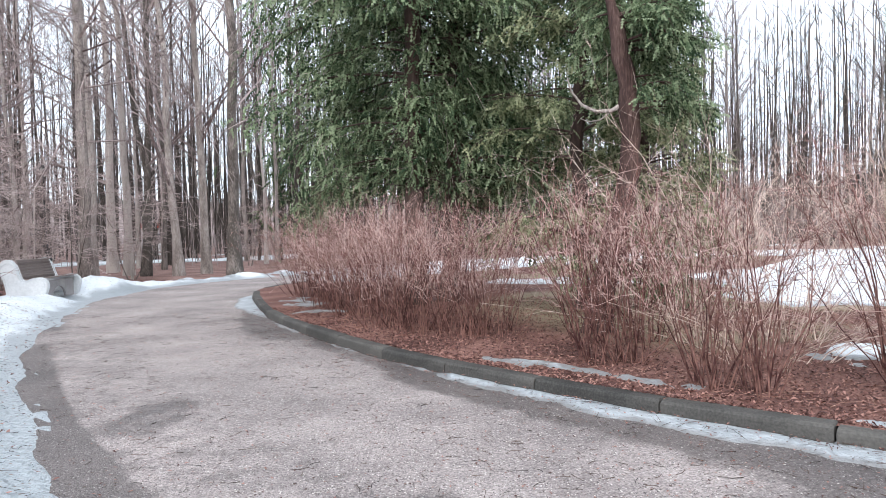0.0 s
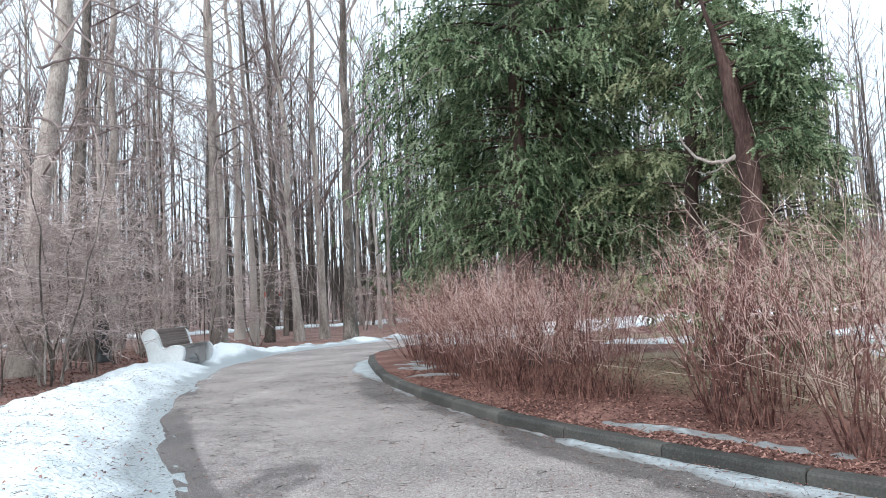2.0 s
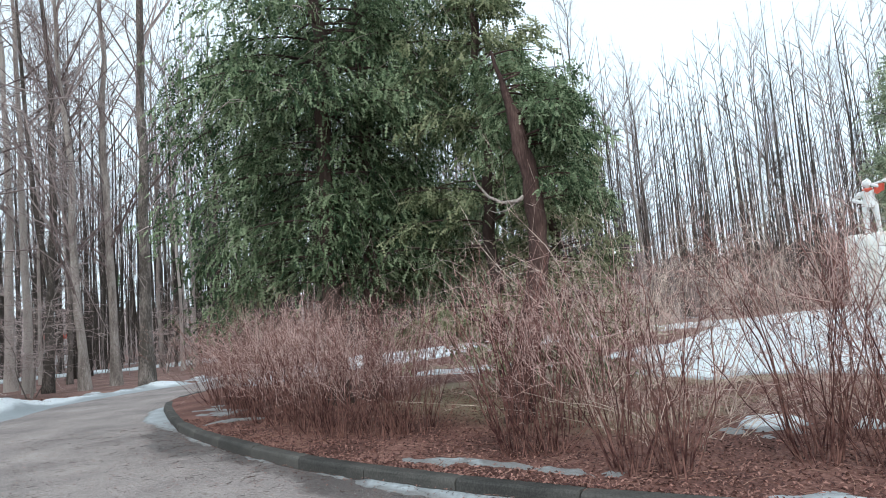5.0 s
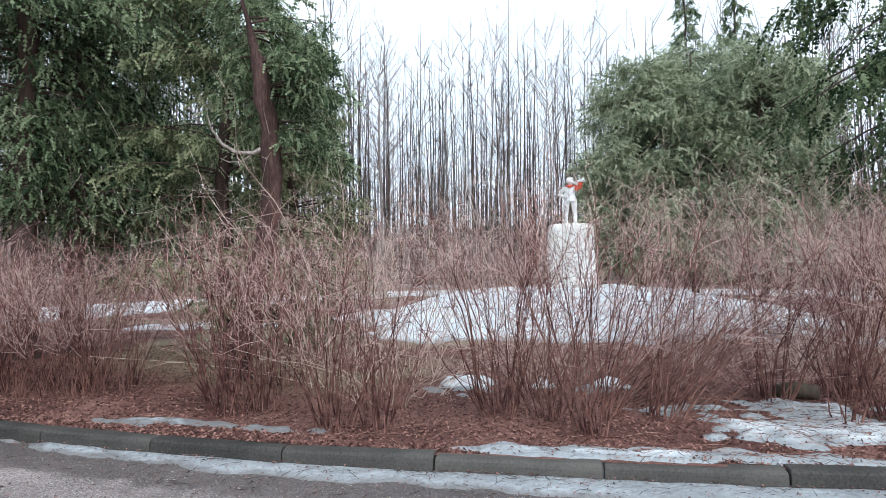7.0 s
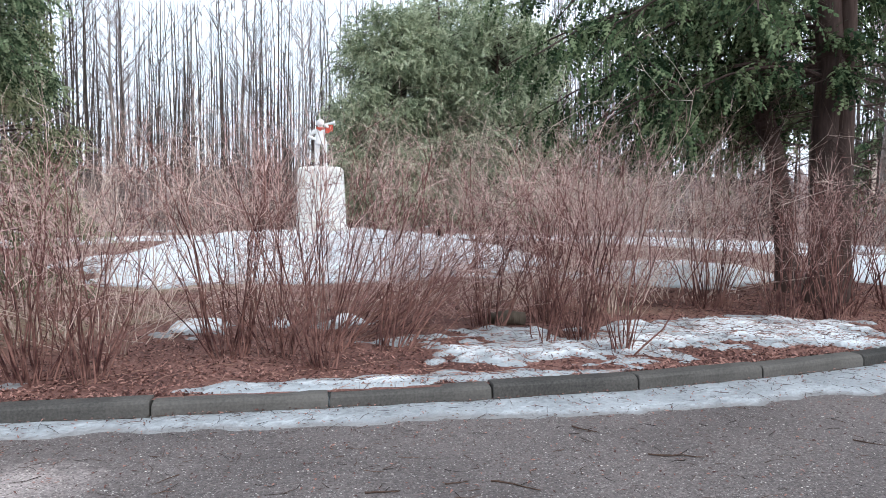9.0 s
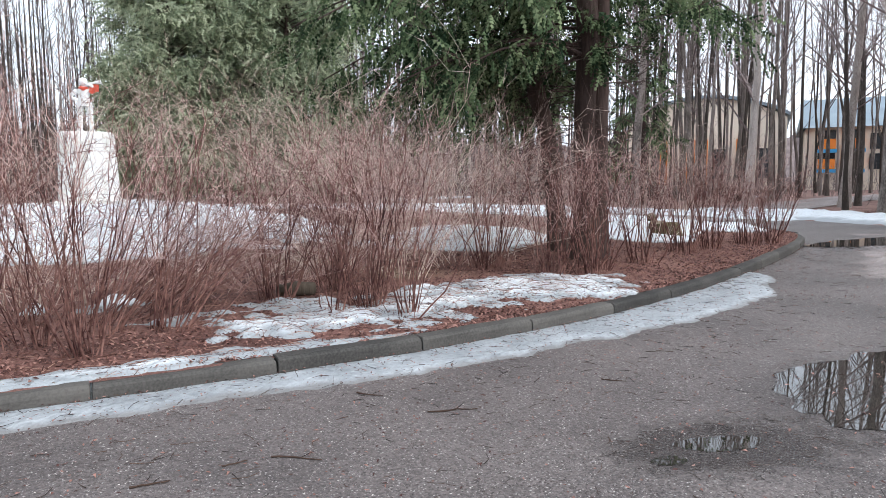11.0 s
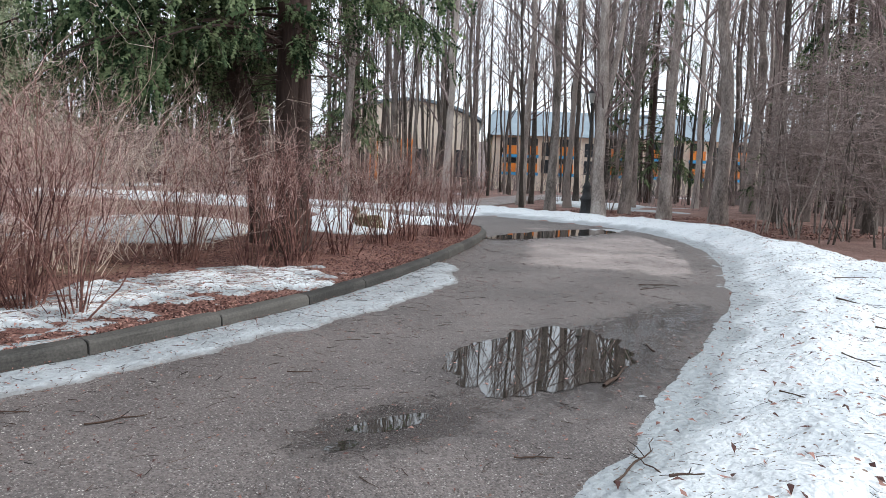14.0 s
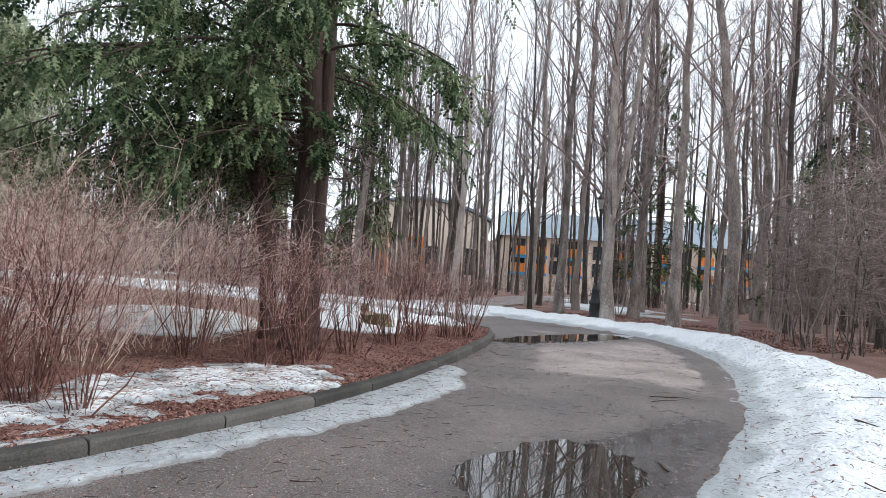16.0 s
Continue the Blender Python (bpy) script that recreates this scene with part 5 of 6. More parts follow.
for f in back + under + low:
    for o in (*f.children_recursive, f):
        bpy.data.objects.remove(o)


# ---- pedestal and statue ----
ped = tagged(new("pedestal"), "tall whitewashed stained stone pedestal on a snowy mound", "pedestal")
a = np.linspace(0, 2 * np.pi, 41)[:-1]
lev = [(0.70, 0.0), (0.70, 0.06), (0.66, 0.1), (0.64, 0.6), (0.605, 1.5), (0.59, 1.59), (0.53, 1.65), (0.02, 1.68)]
s = Soup()
s.add([[(r * np.sign(np.cos(t)) * abs(np.cos(t)) ** 0.7, 0.85 * r * np.sign(np.sin(t)) * abs(np.sin(t)) ** 0.7, z) for t in a] for r, z in lev], grid_faces(len(lev), 40, True)[:, ::-1])
put("column", s.mesh("column", STONE), ped)
put("foot_slab", boxmesh("foot_slab", (-0.82, 0.82, -0.7, 0.7, -0.25, 0.03), STONE, 0.03), ped)
PX, PY, PZ = 11.38, 14.3, 0.86
ped.matrix_basis = pose(PX, PY, PZ, 0, 0, -38)


def limb(bm_soup, pts, rad, sides=10):
    bm_soup.tubes(np.array(pts, float), np.array(rad, float), sides, True)


# a plain white statue of a standing bugler, one mesh
s = Soup()
for sx in (-0.09, 0.1):
    limb(s, [(sx * 1.25, 0.02, 0), (sx * 1.25, -0.01, 0.05), (sx * 1.15, 0, 0.28), (sx, 0, 0.52), (sx * 0.8, 0, 0.66)], [0.065, 0.045, 0.055, 0.075, 0.09])
limb(s, [(0, 0, 0.58), (0, 0, 0.68), (0, 0, 0.82), (0, 0, 0.95), (0.0, 0, 1.0), (0, 0, 1.03)], [0.15, 0.15, 0.12, 0.155, 0.1, 0.045], 12)
limb(s, [(0, -0.01, 1.0), (0, -0.01, 1.06), (0, -0.02, 1.1), (0, -0.02, 1.16), (0, -0.02, 1.22), (0, -0.02, 1.25)], [0.04, 0.045, 0.085, 0.1, 0.075, 0.01], 12)
limb(s, [(-0.14, 0, 0.95), (-0.27, -0.02, 0.82), (-0.30, -0.03, 0.78), (-0.2, -0.08, 0.74), (-0.13, -0.1, 0.72)], [0.055, 0.045, 0.045, 0.04, 0.035])
limb(s, [(0.14, 0, 0.95), (0.24, -0.08, 0.97), (0.26, -0.12, 1.0), (0.16, -0.16, 1.06), (0.1, -0.15, 1.09)], [0.055, 0.045, 0.042, 0.04, 0.035])
limb(s, [(0.05, -0.12, 1.09), (0.2, -0.17, 1.11), (0.33, -0.2, 1.13), (0.38, -0.21, 1.14)], [0.02, 0.022, 0.035, 0.06])
me = s.mesh("statue", PLASTER)
st = put("statue", me, at=pose(PX, PY, PZ + 1.675, 0, 0, -38))
tagged(st, "white painted statue of a standing bugler on the pedestal", "statue")
# the bugle's red pennant and the scarf
s = Soup()
n = 7
u = np.linspace(0, 1, n)
front = np.stack([0.14 + 0.2 * u, -0.175 + 0.015 * np.sin(u * 7), 1.08 - 0 * u], -1)
low = front + np.stack([0 * u - 0.02, 0.01 * np.cos(u * 6), -0.19 - 0.03 * np.sin(u * 5)], -1)
both = np.concatenate([front, low, front + (0, 0.012, 0), low + (0, 0.012, 0)])
s.add(both, [[q, q + 1, n + q + 1, n + q] for q in range(n - 1)] + [[2 * n + q, 3 * n + q, 3 * n + q + 1, 2 * n + q + 1] for q in range(n - 1)])
tagged(put("pennant", s.mesh("pennant", RED), at=pose(PX, PY, PZ + 1.675, 0, 0, -38)), "red painted pennant hanging from the bugle", "pennant")
s = Soup()
limb(s, [(-0.085, -0.03, 1.0), (-0.06, -0.11, 1.0), (0, -0.155, 0.97), (0.06, -0.11, 1.0), (0.085, -0.03, 1.0)], [0.03, 0.035, 0.05, 0.035, 0.03], 8)
tagged(put("scarf", s.mesh("scarf", RED), at=pose(PX, PY, PZ + 1.675, 0, 0, -38)), "red painted neck scarf on the statue", "scarf")


# ---- benches ----
def bench(name):
    root = tagged(new(name), "park bench with white cast sides and dark wooden slats", "bench", "park benches")
    side = [(0.17, 0), (0.35, 0), (0.42, 0.06), (0.55, 0.1), (0.68, 0.06), (0.74, 0), (0.93, 0), (0.95, 0.08), (1.0, 0.22), (1.01, 0.33), (0.97, 0.42), (0.88, 0.47), (0.78, 0.475), (0.68, 0.44), (0.58, 0.40), (0.5, 0.41), (0.44, 0.46), (0.4, 0.56), (0.36, 0.7), (0.32, 0.8), (0.24, 0.86), (0.14, 0.86), (0.05, 0.81), (0, 0.72), (0.02, 0.62), (0.08, 0.48), (0.13, 0.32), (0.16, 0.14)]
    side = [(x - 0.13, z) for x, z in side]
    pts = np.array(side)
    t = np.linspace(0, 1, 4)[:-1, None, None]
    a, b, c, d = (np.roll(pts, s, 0)[None] for s in (1, 0, -1, -2))
    side = (0.5 * (2 * b + (c - a) * t + (2 * a - 5 * b + 4 * c - d) * t * t + (3 * b - a - 3 * c + d) * t**3)).transpose(1, 0, 2).reshape(-1, 2)
    side[:, 1] = np.maximum(side[:, 1], 0)
    for k in (-0.72, 0.72):
        bm = bmesh.new()
        f = bm.faces.new([bm.verts.new((x, k - 0.06, z)) for x, z in side])
        ext = bmesh.ops.extrude_face_region(bm, geom=[f])
        bmesh.ops.translate(bm, verts=[v for v in ext["geom"] if isinstance(v, bmesh.types.BMVert)], vec=(0, 0.12, 0))
        bmesh.ops.recalc_face_normals(bm, faces=bm.faces)
        bmesh.ops.bevel(bm, geom=[e for e in bm.edges if len(e.link_faces) == 2 and e.calc_face_angle() > 1.2], offset=0.015, segments=2, affect="EDGES")
        panel = put("side_panel", bm_mesh("side_panel", bm, WHITE), root, label="white cast concrete side")
        rim = Soup()
        for face in (-0.064, 0.064):
            inner = np.array([(0.4 + (x - 0.4) * 0.87, k + face, 0.42 + (z - 0.42) * 0.85) for x, z in side if z > 0.2])
            rim.tubes(inner, np.full(len(inner), 0.011), 6)
        put("moulding", rim.mesh("moulding", WHITE), panel, label="raised white rim along the side")
    slat = boxmesh("slat", (-0.03, 0.03, -0.66, 0.66, -0.014, 0.014), SLAT, 0.005)
    for i in range(7):
        put("slat", slat, root, pose(0.82 - i * 0.074, 0, 0.475 - 0.009 * i, 0, -6, 0))
    for i in range(7):
        put("slat", slat, root, pose(0.325 - i * 0.021, 0, 0.47 + i * 0.06, 0, -70, 0))
    bm = bmesh.new()
    arch = [(-0.66, 0), (-0.3, 0)] + [(-0.3 * math.cos(t * math.pi / 10), 0.25 * math.sin(t * math.pi / 10)) for t in range(1, 10)] + [(0.3, 0), (0.66, 0), (0.66, 0.39), (-0.66, 0.39)]
    f = bm.faces.new([bm.verts.new((0.74, y, z)) for y, z in arch])
    ext = bmesh.ops.extrude_face_region(bm, geom=[f])
    bmesh.ops.translate(bm, verts=[v for v in ext["geom"] if isinstance(v, bmesh.types.BMVert)], vec=(-0.05, 0, 0))
    bmesh.ops.recalc_face_normals(bm, faces=bm.faces)
    put("front_panel", bm_mesh("front_panel", bm, FRONT), root, label="grey arched panel below the seat")
    return root


b1 = bench("park_bench")
b1.matrix_basis = pose(-9.68, 14.0, 0.13, 0, 0, 7)
copy_thing(b1, pose(43.2, -17.0, 0.12, 0, 0, 150))
copy_thing(b1, pose(44.0, -24.5, 0.12, 0, 0, 150))


# ---- street lamps ----
def lamp(name):
    root = tagged(new(name), "black cast iron park lamp with moulded base", "street lamp", "park lamps")
    put("base", lathe("base", [(0.24, 0), (0.24, 0.1), (0.2, 0.14), (0.19, 0.5), (0.22, 0.54), (0.22, 0.6), (0.16, 0.68), (0.13, 0.95), (0.16, 1.0), (0.11, 1.08), (0.07, 1.2)], IRON, 12), root)
    put("pole", lathe("pole", [(0.045, 1.15), (0.036, 2.4), (0.05, 2.45), (0.033, 2.5), (0.03, 3.85), (0.07, 3.9), (0.03, 3.95)], IRON, 10), root)
    lan = put("lantern", lathe("lantern", [(0.07, 3.95), (0.125, 4.25), (0.125, 4.28)], GLAZE, 6), root)
    put("lantern_cap", lathe("lantern_cap", [(0.155, 4.28), (0.12, 4.36), (0.045, 4.45), (0.02, 4.53), (0.001, 4.55)], IRON, 6), lan)
    return root


l1 = lamp("street_lamp")
l1.matrix_basis = pose(-12.9, 15.86, 0.08)
copy_thing(l1, pose(24.9, -4.75, 0.08))
copy_thing(l1, pose(-17.2, 26.0, 0.08))

# ---- stump, log ----
stump = tagged(new("tree_stump"), "old mossy tree stump in patchy snow", "stump")
a = np.linspace(0, 2 * np.pi, 25)[:-1]
g = np.random.default_rng(77)
flare = 1 + 0.22 * np.sin(a * 5 + 1) * 1.0
s = Soup()
s.add([[(0.29 * k * (1 + (f - 1) * w) * np.cos(t), 0.29 * k * (1 + (f - 1) * w) * np.sin(t), z + 0.03 * np.sin(t * 2) * (z > 0.2)) for t, f in zip(a, flare)] for k, w, z in ((1.75, 1.5, -0.1), (1.35, 1.2, 0.03), (1.1, 0.7, 0.14), (1.0, 0.4, 0.32), (0.93, 0.3, 0.37))], grid_faces(5, 24, True)[:, ::-1])
put("stump_body", s.mesh("stump_body", MOSS), stump)
s = Soup()
s.add([[(0.27 * k * np.cos(t), 0.27 * k * np.sin(t), 0.372 - 0.02 * (1 - k) + 0.03 * np.sin(t * 2) * k) for t in a] for k in (1.0, 0.6, 0.05)], grid_faces(3, 24, True)[:, ::-1])
put("cut_face", s.mesh("cut_face", CUT), stump, label="weathered pale cut face")
stump.matrix_basis = pose(14.5, 1.55, float(height(14.5, 1.55)) - 0.06)
s = Soup()
limb(s, [(-0.14, 0, 0), (-0.08, 0.01, 0.03), (0.02, 0, 0.06), (0.1, -0.01, 0.03), (0.15, 0, -0.01)], [0.02, 0.08, 0.1, 0.08, 0.02], 9)
tagged(put("mossy_chunk", s.mesh("mossy_chunk", MOSS), at=pose(15.5, 1.95, float(height(15.5, 1.95) + mound_depth(np.array([15.5]), np.array([1.95]))[0]) + 0.02, 0, 0, 30)), "mossy lump of rotten wood lying on the snow", "wood chunk")
s = Soup()
limb(s, [(-0.2, 0, 0), (-0.19, 0, 0), (0, 0.02, 0.01), (0.19, 0, 0), (0.2, 0, 0)], [0.01, 0.06, 0.075, 0.065, 0.01], 11)
tagged(put("rotten_log", s.mesh("rotten_log", MOSSY), at=pose(6.15, 3.95, float(height(6.15, 3.95)) + 0.06, 0, 0, -48)), "short dark rotten log behind the shrubs", "log")

# ---- buildings beyond the trees ----
hall = tagged(new("sports_hall"), "large beige building with arched roof and orange strips", "building")
n = 25
u = np.linspace(0, 1, n)
arch = 7.2 + 2.2 * np.sin(np.pi * u) ** 0.8
yy = 14 - 15.5 * u
s = Soup()
v = [(75.5, y, 0) for y in yy] + [(75.5, y, z) for y, z in zip(yy, arch)] + [(95, y, z) for y, z in zip(yy, arch)] + [(95, y, 0) for y in yy]
s.add(v, grid_faces(4, n))
s.add([(75.5, 14, 0), (95, 14, 0), (95, 14, 7.2), (75.5, 14, 7.2), (75.5, -1.5, 0), (95, -1.5, 0), (95, -1.5, 7.2), (75.5, -1.5, 7.2)], [[0, 1, 2, 3], [7, 6, 5, 4]])
put("wall", s.mesh("wall", BEIGE, False), hall)
s = Soup()
s.add([(x, y + o, z + h) for x, h in ((75.1, 0.02), (75.1, 0.35), (95.3, 0.35), (95.3, 0.02)) for y, z, o in zip(yy, arch, np.linspace(0.4, -0.4, n))], grid_faces(4, n))
put("roof", s.mesh("roof", ROOF, False), hall)
for y in (10.2, 7.4, 6.2, 2.6):
    put("orange_panel", boxmesh("orange_panel", (75.3, 75.47, y - 0.45, y + 0.45, 0.6, 5.2), ORANGE), hall, label="upright orange cladding panel")
for y in (12.4, 4.6, 0.4):
    put("window", boxmesh("window", (75.38, 75.48, y - 0.7, y + 0.7, 1.2, 4.2), PANE), hall)
flats = tagged(new("apartment_block"), "beige apartment block with blue and orange balconies", "building")
put("wall", boxmesh("wall", (71, 86, -31, -3, 0, 5.7), BEIGE), flats)
s = Soup()
s.add([(70.4, -31.5, 5.7), (70.4, -2.5, 5.7), (78.5, -3, 9.0), (78.5, -31, 9.0), (86.5, -31.5, 5.7), (86.5, -2.5, 5.7)], [[0, 3, 2, 1], [3, 4, 5, 2]], [[1, 2, 5], [0, 4, 3]])
put("roof", s.mesh("roof", ROOF, False), flats)
bal_o = boxmesh("balcony", (-0.9, 0.0, -0.65, 0.65, 0.25, 1.15), ORANGE)
bal_b = boxmesh("balcony_floor", (-1.0, 0.0, -0.75, 0.75, -0.06, 0.24), BLUE)
win = boxmesh("window", (-0.06, 0.02, -0.7, 0.7, 0, 1.4), PANE)
for y in (-4.7, -6.9, -10.6, -15.9, -19.6, -24.0, -28.4):
    for z in (1.7, 3.5):
        bl = put("balcony", bal_o, flats, pose(70.98, y, z), "orange balcony front")
        put("balcony_floor", bal_b, bl, label="bright blue balcony slab")
        put("window", win, flats, pose(70.98, y, z + 1.2) @ Matrix.Diagonal((1, 1, 0.55, 1)))
for y in (-8.75, -13.2, -17.7, -21.8, -26.2):
    for z in (1.9, 3.7):
        put("window", win, flats, pose(70.98, y, z))
kiosk = tagged(new("kiosk"), "small white kiosk with red roof beyond the trees", "kiosk")
put("wall", boxmesh("wall", (-1.6, 1.6, -1.4, 1.4, 0, 2.6), WHITE, 0.02), kiosk)
put("roof", boxmesh("roof", (-1.9, 1.9, -1.7, 1.7, 2.6, 3.1), RED, 0.05), kiosk)
put("window", boxmesh("window", (-1.0, 1.0, -1.46, -1.41, 1.0, 2.0), PANE), kiosk)
kiosk.matrix_basis = pose(-35.0, 71.0, 0.0, 0, 0, 25)


# ---- litter ----
def scatter(n, pick):
    out = []
    while sum(map(len, out)) < n:
        x, y = pick(n)
        out.append(np.stack([x, y], -1))
    return np.concatenate(out)[:n]


g = np.random.default_rng(21)


def island_pick(n):
    d, f = g.uniform(193, 292, n), g.random(n)
    r = radius(INNER, d) - 0.14 - 6.0 * f**1.8
    x, y = spot(d, r)
    ok = (np.maximum(patch_depth(x, y), bits_depth(x, y)) < 0.0) | (g.random(n) < 0.1)
    return x[ok], y[ok]


def snow_pick(n):
    d = g.uniform(190, 285, n)
    r = radius(OUTER, d) + 0.05 + 3.2 * g.random(n)
    x, y = spot(d, r)
    ok = bank_depth(x, y) > 0.0
    return x[ok], y[ok]


def road_pick(n):
    d, f = g.uniform(190, 285, n), g.random(n)
    f = np.where(g.random(n) < 0.6, f**2.2, f)
    r = radius(INNER, d) * (1 - f) + radius(OUTER, d) * f
    return spot(d, r)


def top(x, y):
    return height(x, y) + np.maximum.reduce([bank_depth(x, y), strip_depth(x, y), patch_depth(x, y), bits_depth(x, y), 0 * x]) + np.where(polar(x, y)[1] > radius(INNER, polar(x, y)[0]), 0.011, 0.0)


def leaves(name, xy, size, lift, label, tilt=0.5):
    x, y = xy.T
    n = len(x)
    a = g.random(n) * 2 * np.pi
    l, w = size * g.uniform(0.6, 1.4, n), size * g.uniform(0.25, 0.55, n)
    d = unit(np.stack([np.cos(a), np.sin(a), tilt * 0.6 * g.standard_normal(n)], -1))
    side = unit(np.stack([-np.sin(a), np.cos(a), tilt * g.standard_normal(n)], -1))
    c = np.stack([x, y, top(x, y) + lift * (0.3 + g.random(n))], -1)
    up = np.array([0, 0, 1.0]) * (0.35 * l * g.uniform(-0.3, 1.0, n))[:, None]
    p0, p1 = c - d * l[:, None] / 2, c + d * l[:, None] / 2
    m0, m1 = c - side * w[:, None] / 2 + up, c + side * w[:, None] / 2 + up
    s = Soup()
    v = np.stack([p0, m0, p1, m1], 1)
    k = np.arange(n)[:, None] * 4
    s.add(v, None, np.concatenate([k + [0, 1, 3], k + [1, 2, 3]]))
    tagged(put(name, s.mesh(name, LEAF, False)), label, "leaves", kind="stuff")


leaves("leaf_litter", scatter(60000, island_pick), 0.041, 0.009, "thick litter of curled red-brown fallen leaves")
leaves("fallen_leaves", scatter(3000, snow_pick), 0.05, 0.004, "scattered brown leaves on the snow bank", 0.25)
leaves("fallen_leaves", scatter(7000, road_pick), 0.028, 0.002, "scattered brown leaves on the asphalt", 0.2)


def woods_pick(n):
    d = np.where(g.random(n) < 0.5, g.uniform(165, 215, n), g.uniform(285, 312, n))
    r = radius(OUTER, d) + 0.9 + 7.0 * g.random(n)
    x, y = spot(d, r)
    ok = bank_depth(x, y) < 0.0
    return x[ok], y[ok]


leaves("leaf_litter", scatter(16000, woods_pick), 0.085, 0.012, "red-brown fallen leaves under the bare trees")


def twigs(name, xy, size, rad, label, material=None):
    x, y = xy.T
    n = len(x)
    a = g.random(n) * 2 * np.pi
    l = size * g.uniform(0.3, 1.6, n)
    t = np.linspace(-0.5, 0.5, 3)[None]
    bend = 0.25 * g.standard_normal((n, 1)) * (t * 2) ** 2 + 0.05 * g.standard_normal((n, 3))
    px = x[:, None] + l[:, None] * (np.cos(a)[:, None] * t - np.sin(a)[:, None] * bend * 0.5)
    py = y[:, None] + l[:, None] * (np.sin(a)[:, None] * t + np.cos(a)[:, None] * bend * 0.5)
    pz = top(px, py) + rad * 0.8
    s = Soup()
    s.tubes(np.stack([px, py, pz], -1), np.broadcast_to(rad * g.uniform(0.5, 1.3, (n, 1)), (n, 3)) * (1 - 0.5 * (t + 0.5)), 3)
    tagged(put(name, s.mesh(name, material or STICKM, False)), label, "twigs", kind="stuff")


twigs("fallen_twigs", scatter(5200, snow_pick), 0.06, 0.0018, "fine dark twigs fallen on the snow bank")
twigs("fallen_twigs", scatter(2600, road_pick), 0.085, 0.0022, "fine dark twigs fallen on the asphalt")


def patch_pick(n):
    x, y = g.uniform(3.5, 9.5, n), g.uniform(0.6, 5, n)
    ok = patch_depth(x, y) > 0.0
    return x[ok], y[ok]


twigs("fallen_twigs", scatter(2600, patch_pick), 0.1, 0.002, "red-brown twigs fallen on the snow patch", STRAW)
twigs("fallen_twigs", scatter(1800, island_pick), 0.22, 0.003, "dead stems lying on the leaf litter", STRAW)


def grit(n, low, high, material, label):
    """Loose stones pressed into the asphalt, each a flattened eight-sided chip."""
    d, f = g.uniform(215, 272, n), g.uniform(0.06, 0.97, n)
    r = radius(INNER, d) * (1 - f) + radius(OUTER, d) * f
    x, y = spot(d, r)
    ok = (strip_depth(x, y) < 0) & (bank_depth(x, y) < 0)
    x, y, f = x[ok], y[ok], f[ok]
    n = len(x)
    size = low + (high - low) * g.random(n) ** 2.5
    c = np.stack([x, y, 0.012 * np.sin(np.pi * f) * 0.98 + 0.0005], -1)
    a = g.random(n) * 6.28
    ring = [np.stack([np.cos(a + k) * size * g.uniform(0.6, 1.2, n), np.sin(a + k) * size * g.uniform(0.6, 1.2, n), 0 * a], -1) for k in (0, 1.57, 3.14, 4.71)]
    v = np.stack([*(c + q for q in ring), c + np.stack([0 * a, 0 * a, 0.45 * size], -1)], 1)
    k = np.arange(n)[:, None] * 5
    s = Soup()
    s.add(v, None, np.concatenate([k + [0, 1, 4], k + [1, 2, 4], k + [2, 3, 4], k + [3, 0, 4]]))
    tagged(put("grit", s.mesh("grit", material, False)), label, "gravel", kind="stuff")


grit(15000, 0.0022, 0.008, GRIT, "pale stone chips showing in the worn asphalt")


def stick(x, y, turn, size, rad, seed, label="dark broken stick lying on the wet asphalt"):
    q = np.random.default_rng(seed)
    t = np.linspace(-0.5, 0.5, 8)
    side = np.cumsum(q.normal(0, 0.03, 8)) * size
    p = np.stack([t * size, side - side.mean(), 0 * t], -1)
    s = Soup()
    s.tubes(p, rad * (1.1 - 0.6 * (t + 0.5)) * (1 + 0.15 * q.standard_normal(8)), 6, True)
    b = p[4]
    s.tubes(np.array([b, b + (0.12 * size, 0.10 * size, 0.01), b + (0.2 * size, 0.2 * size, 0.012)]), np.array([0.5, 0.4, 0.2]) * rad, 5)
    z = float(top(np.array([x]), np.array([y]))[0]) + rad
    tagged(put("stick", s.mesh("stick", STICKM), at=pose(x, y, z, 0, 0, turn)), label, "stick", "fallen sticks")


for n, (x, y, a, l, r) in enumerate([(4.16, 1.25, -54, 0.29, 0.008), (5.3, -1.53, -32, 0.52, 0.016), (6.13, -1.97, 10, 0.26, 0.012), (4.2, 1.83, -80, 0.18, 0.006), (2.78, 2.04, -42, 0.16, 0.007), (3.1, 1.86, -25, 0.12, 0.006),
                                     (9.38, -2.95, -80, 0.5, 0.01), (9.1, -2.8, -70, 0.4, 0.008), (3.95, -0.85, -85, 0.19, 0.006), (3.27, 1.64, -70, 0.25, 0.006), (5.1, 0.55, -80, 0.16, 0.006), (3.95, -1.33, -30, 0.6, 0.008), (3.92, -1.35, 20, 0.3, 0.006),
                                     (7.05, -4.1, -170, 0.56, 0.011), (5.84, -3.65, -140, 0.25, 0.009), (4.9, -2.86, -160, 0.3, 0.007), (4.4, -2.25, -140, 0.17, 0.006), (3.65, -1.45, -75, 0.16, 0.009), (8.6, -4.9, -70, 0.5, 0.009)]):
    stick(x, y, a, l, r * 0.7, 500 + n)
s = Soup()
s.tubes(np.array([[0, 0, 0], [0.03, 0.02, 0.02], [0.07, 0.01, 0.015], [0.11, -0.02, 0.005]]), np.array([0.01, 0.025, 0.022, 0.006]), 7, True)
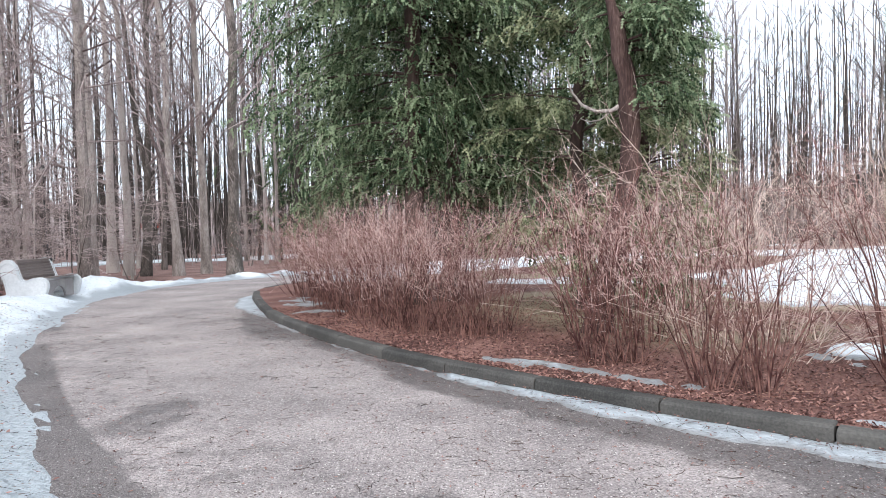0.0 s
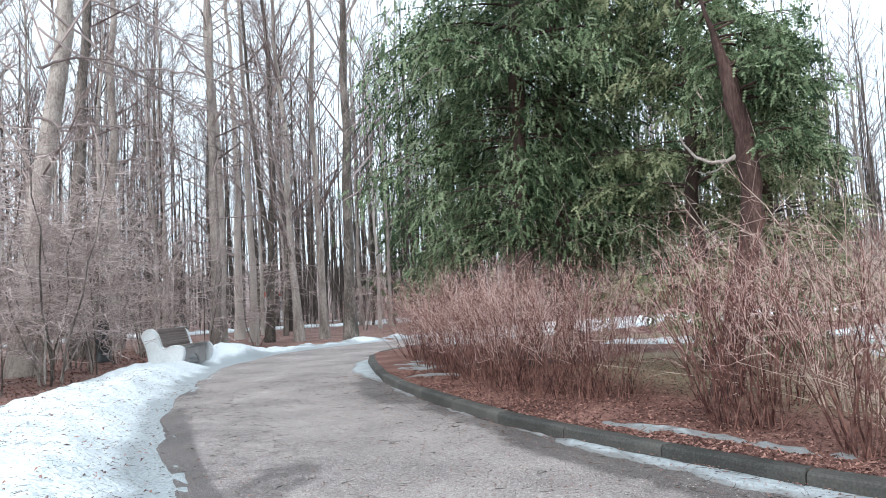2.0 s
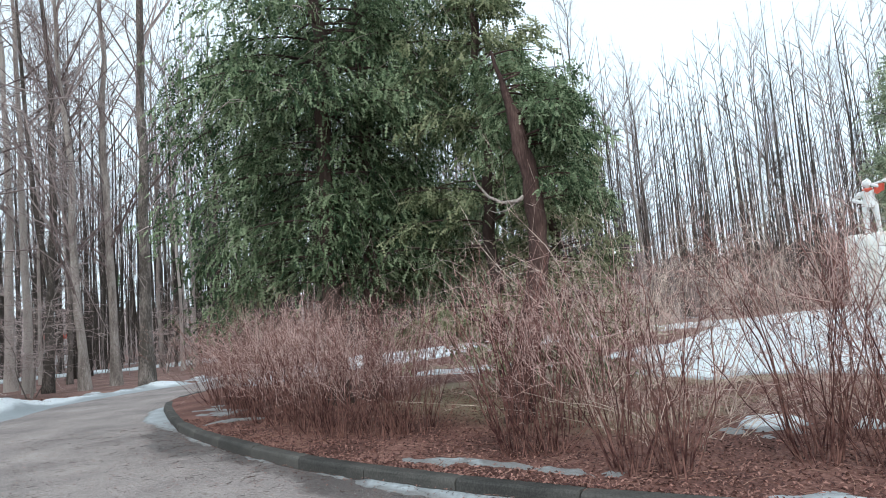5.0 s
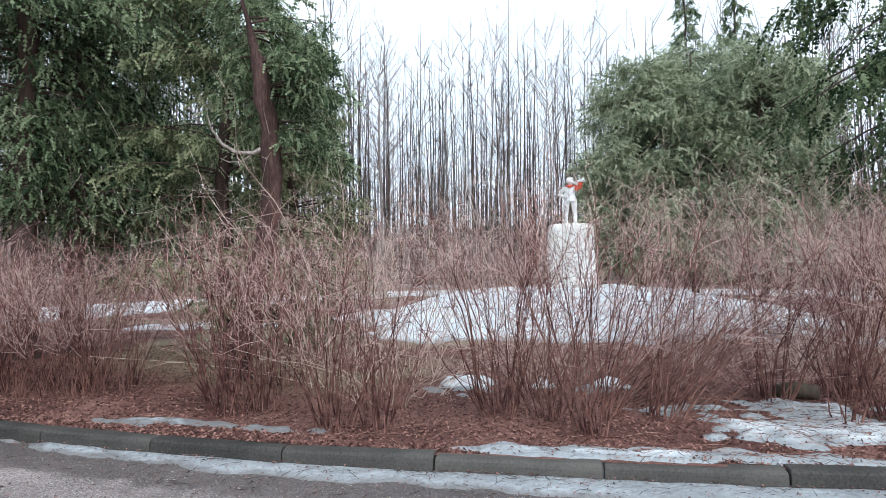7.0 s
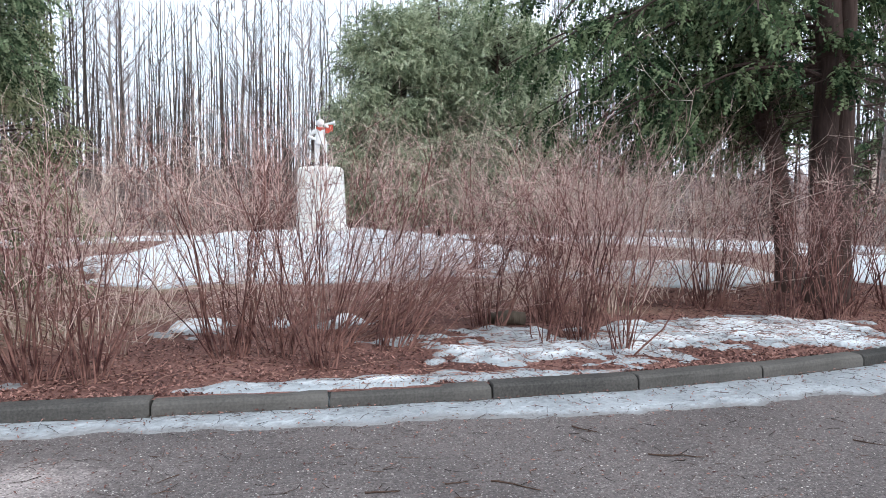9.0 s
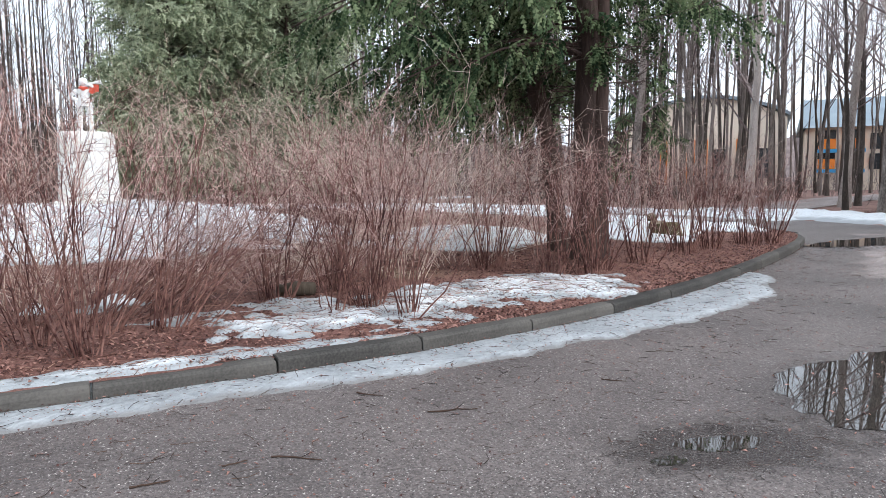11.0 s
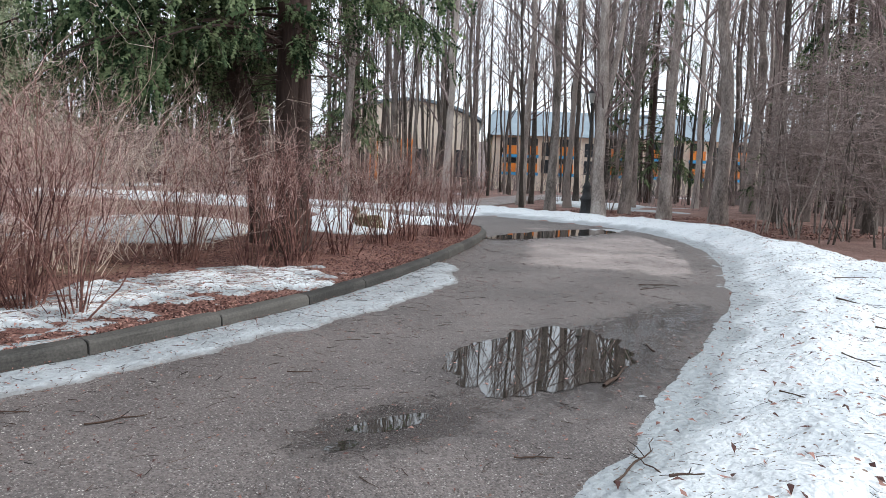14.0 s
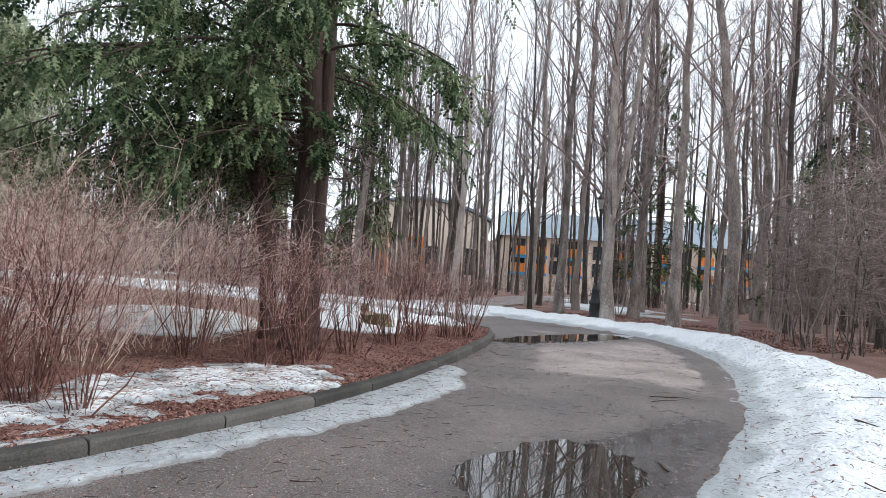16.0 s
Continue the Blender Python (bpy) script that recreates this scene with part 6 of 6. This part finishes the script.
tagged(put("teal_wrapper", s.mesh("teal_wrapper", TEAL), at=pose(-4.18, 4.39, 0.22, 0, 0, 20)), "crumpled teal plastic scrap on the snow", "litter")

# ---- kerb of the island ----
kerb = tagged(new("kerb"), "dark damp concrete kerb stones round the island", "kerb", kind="structure")
LONG = 1.1
prof = [(0.0, -0.12), (0.0, 0.086), (-0.004, 0.107), (-0.018, 0.122), (-0.04, 0.128), (-0.135, 0.128), (-0.148, 0.12), (-0.15, -0.12)]
kerb_forms = []
for n in range(6):
    q = np.random.default_rng(600 + n)
    xs_k = np.array([-0.5, -0.495, -0.25, 0.0, 0.25, 0.495, 0.5]) * (LONG - 0.012)
    s = Soup()
    v = []
    for i, x in enumerate(xs_k):
        c = 0.94 if i in (0, 6) else 1.0
        v += [(x, -o + q.normal(0, 0.0012), z * (1 if z < 0 else c) + q.normal(0, 0.0012)) for o, z in prof]
    s.add(v, grid_faces(7, 8, True))
    ends = [[0, 7, 6, 5], [0, 5, 4, 3], [0, 3, 2, 1]]
    s.add([v[k] for k in range(8)], [e[::-1] for e in ends])
    s.add([v[48 + k] for k in range(8)], ends)
    kerb_forms.append(s.mesh("kerb_stone", KERB, False))
joints, d = [], 230.0
for way in (1, -1):
    d = 230.0
    run = []
    for _ in range(45):
        x, y = spot(d, radius(INNER, d))
        e = d
        while math.hypot(*(np.array(spot(e, radius(INNER, e))) - (x, y))) < LONG:
            e += way * 0.02
        run.append((d, e))
        d = e
        if abs(d - 230) > 181:
            break
    joints += run
g = np.random.default_rng(8)
for n, (d, e) in enumerate(joints):
    ax, ay = spot(d, radius(INNER, d))
    bx, by = spot(e, radius(INNER, e))
    if e < d:
        ax, ay, bx, by = bx, by, ax, ay
    turn = math.degrees(math.atan2(by - ay, bx - ax))
    m = pose((ax + bx) / 2, (ay + by) / 2, g.normal(0, 0.004), g.normal(0, 0.5), g.normal(0, 0.2), turn + g.normal(0, 0.3))
    put("kerb_stone", kerb_forms[n % 6], kerb, m)
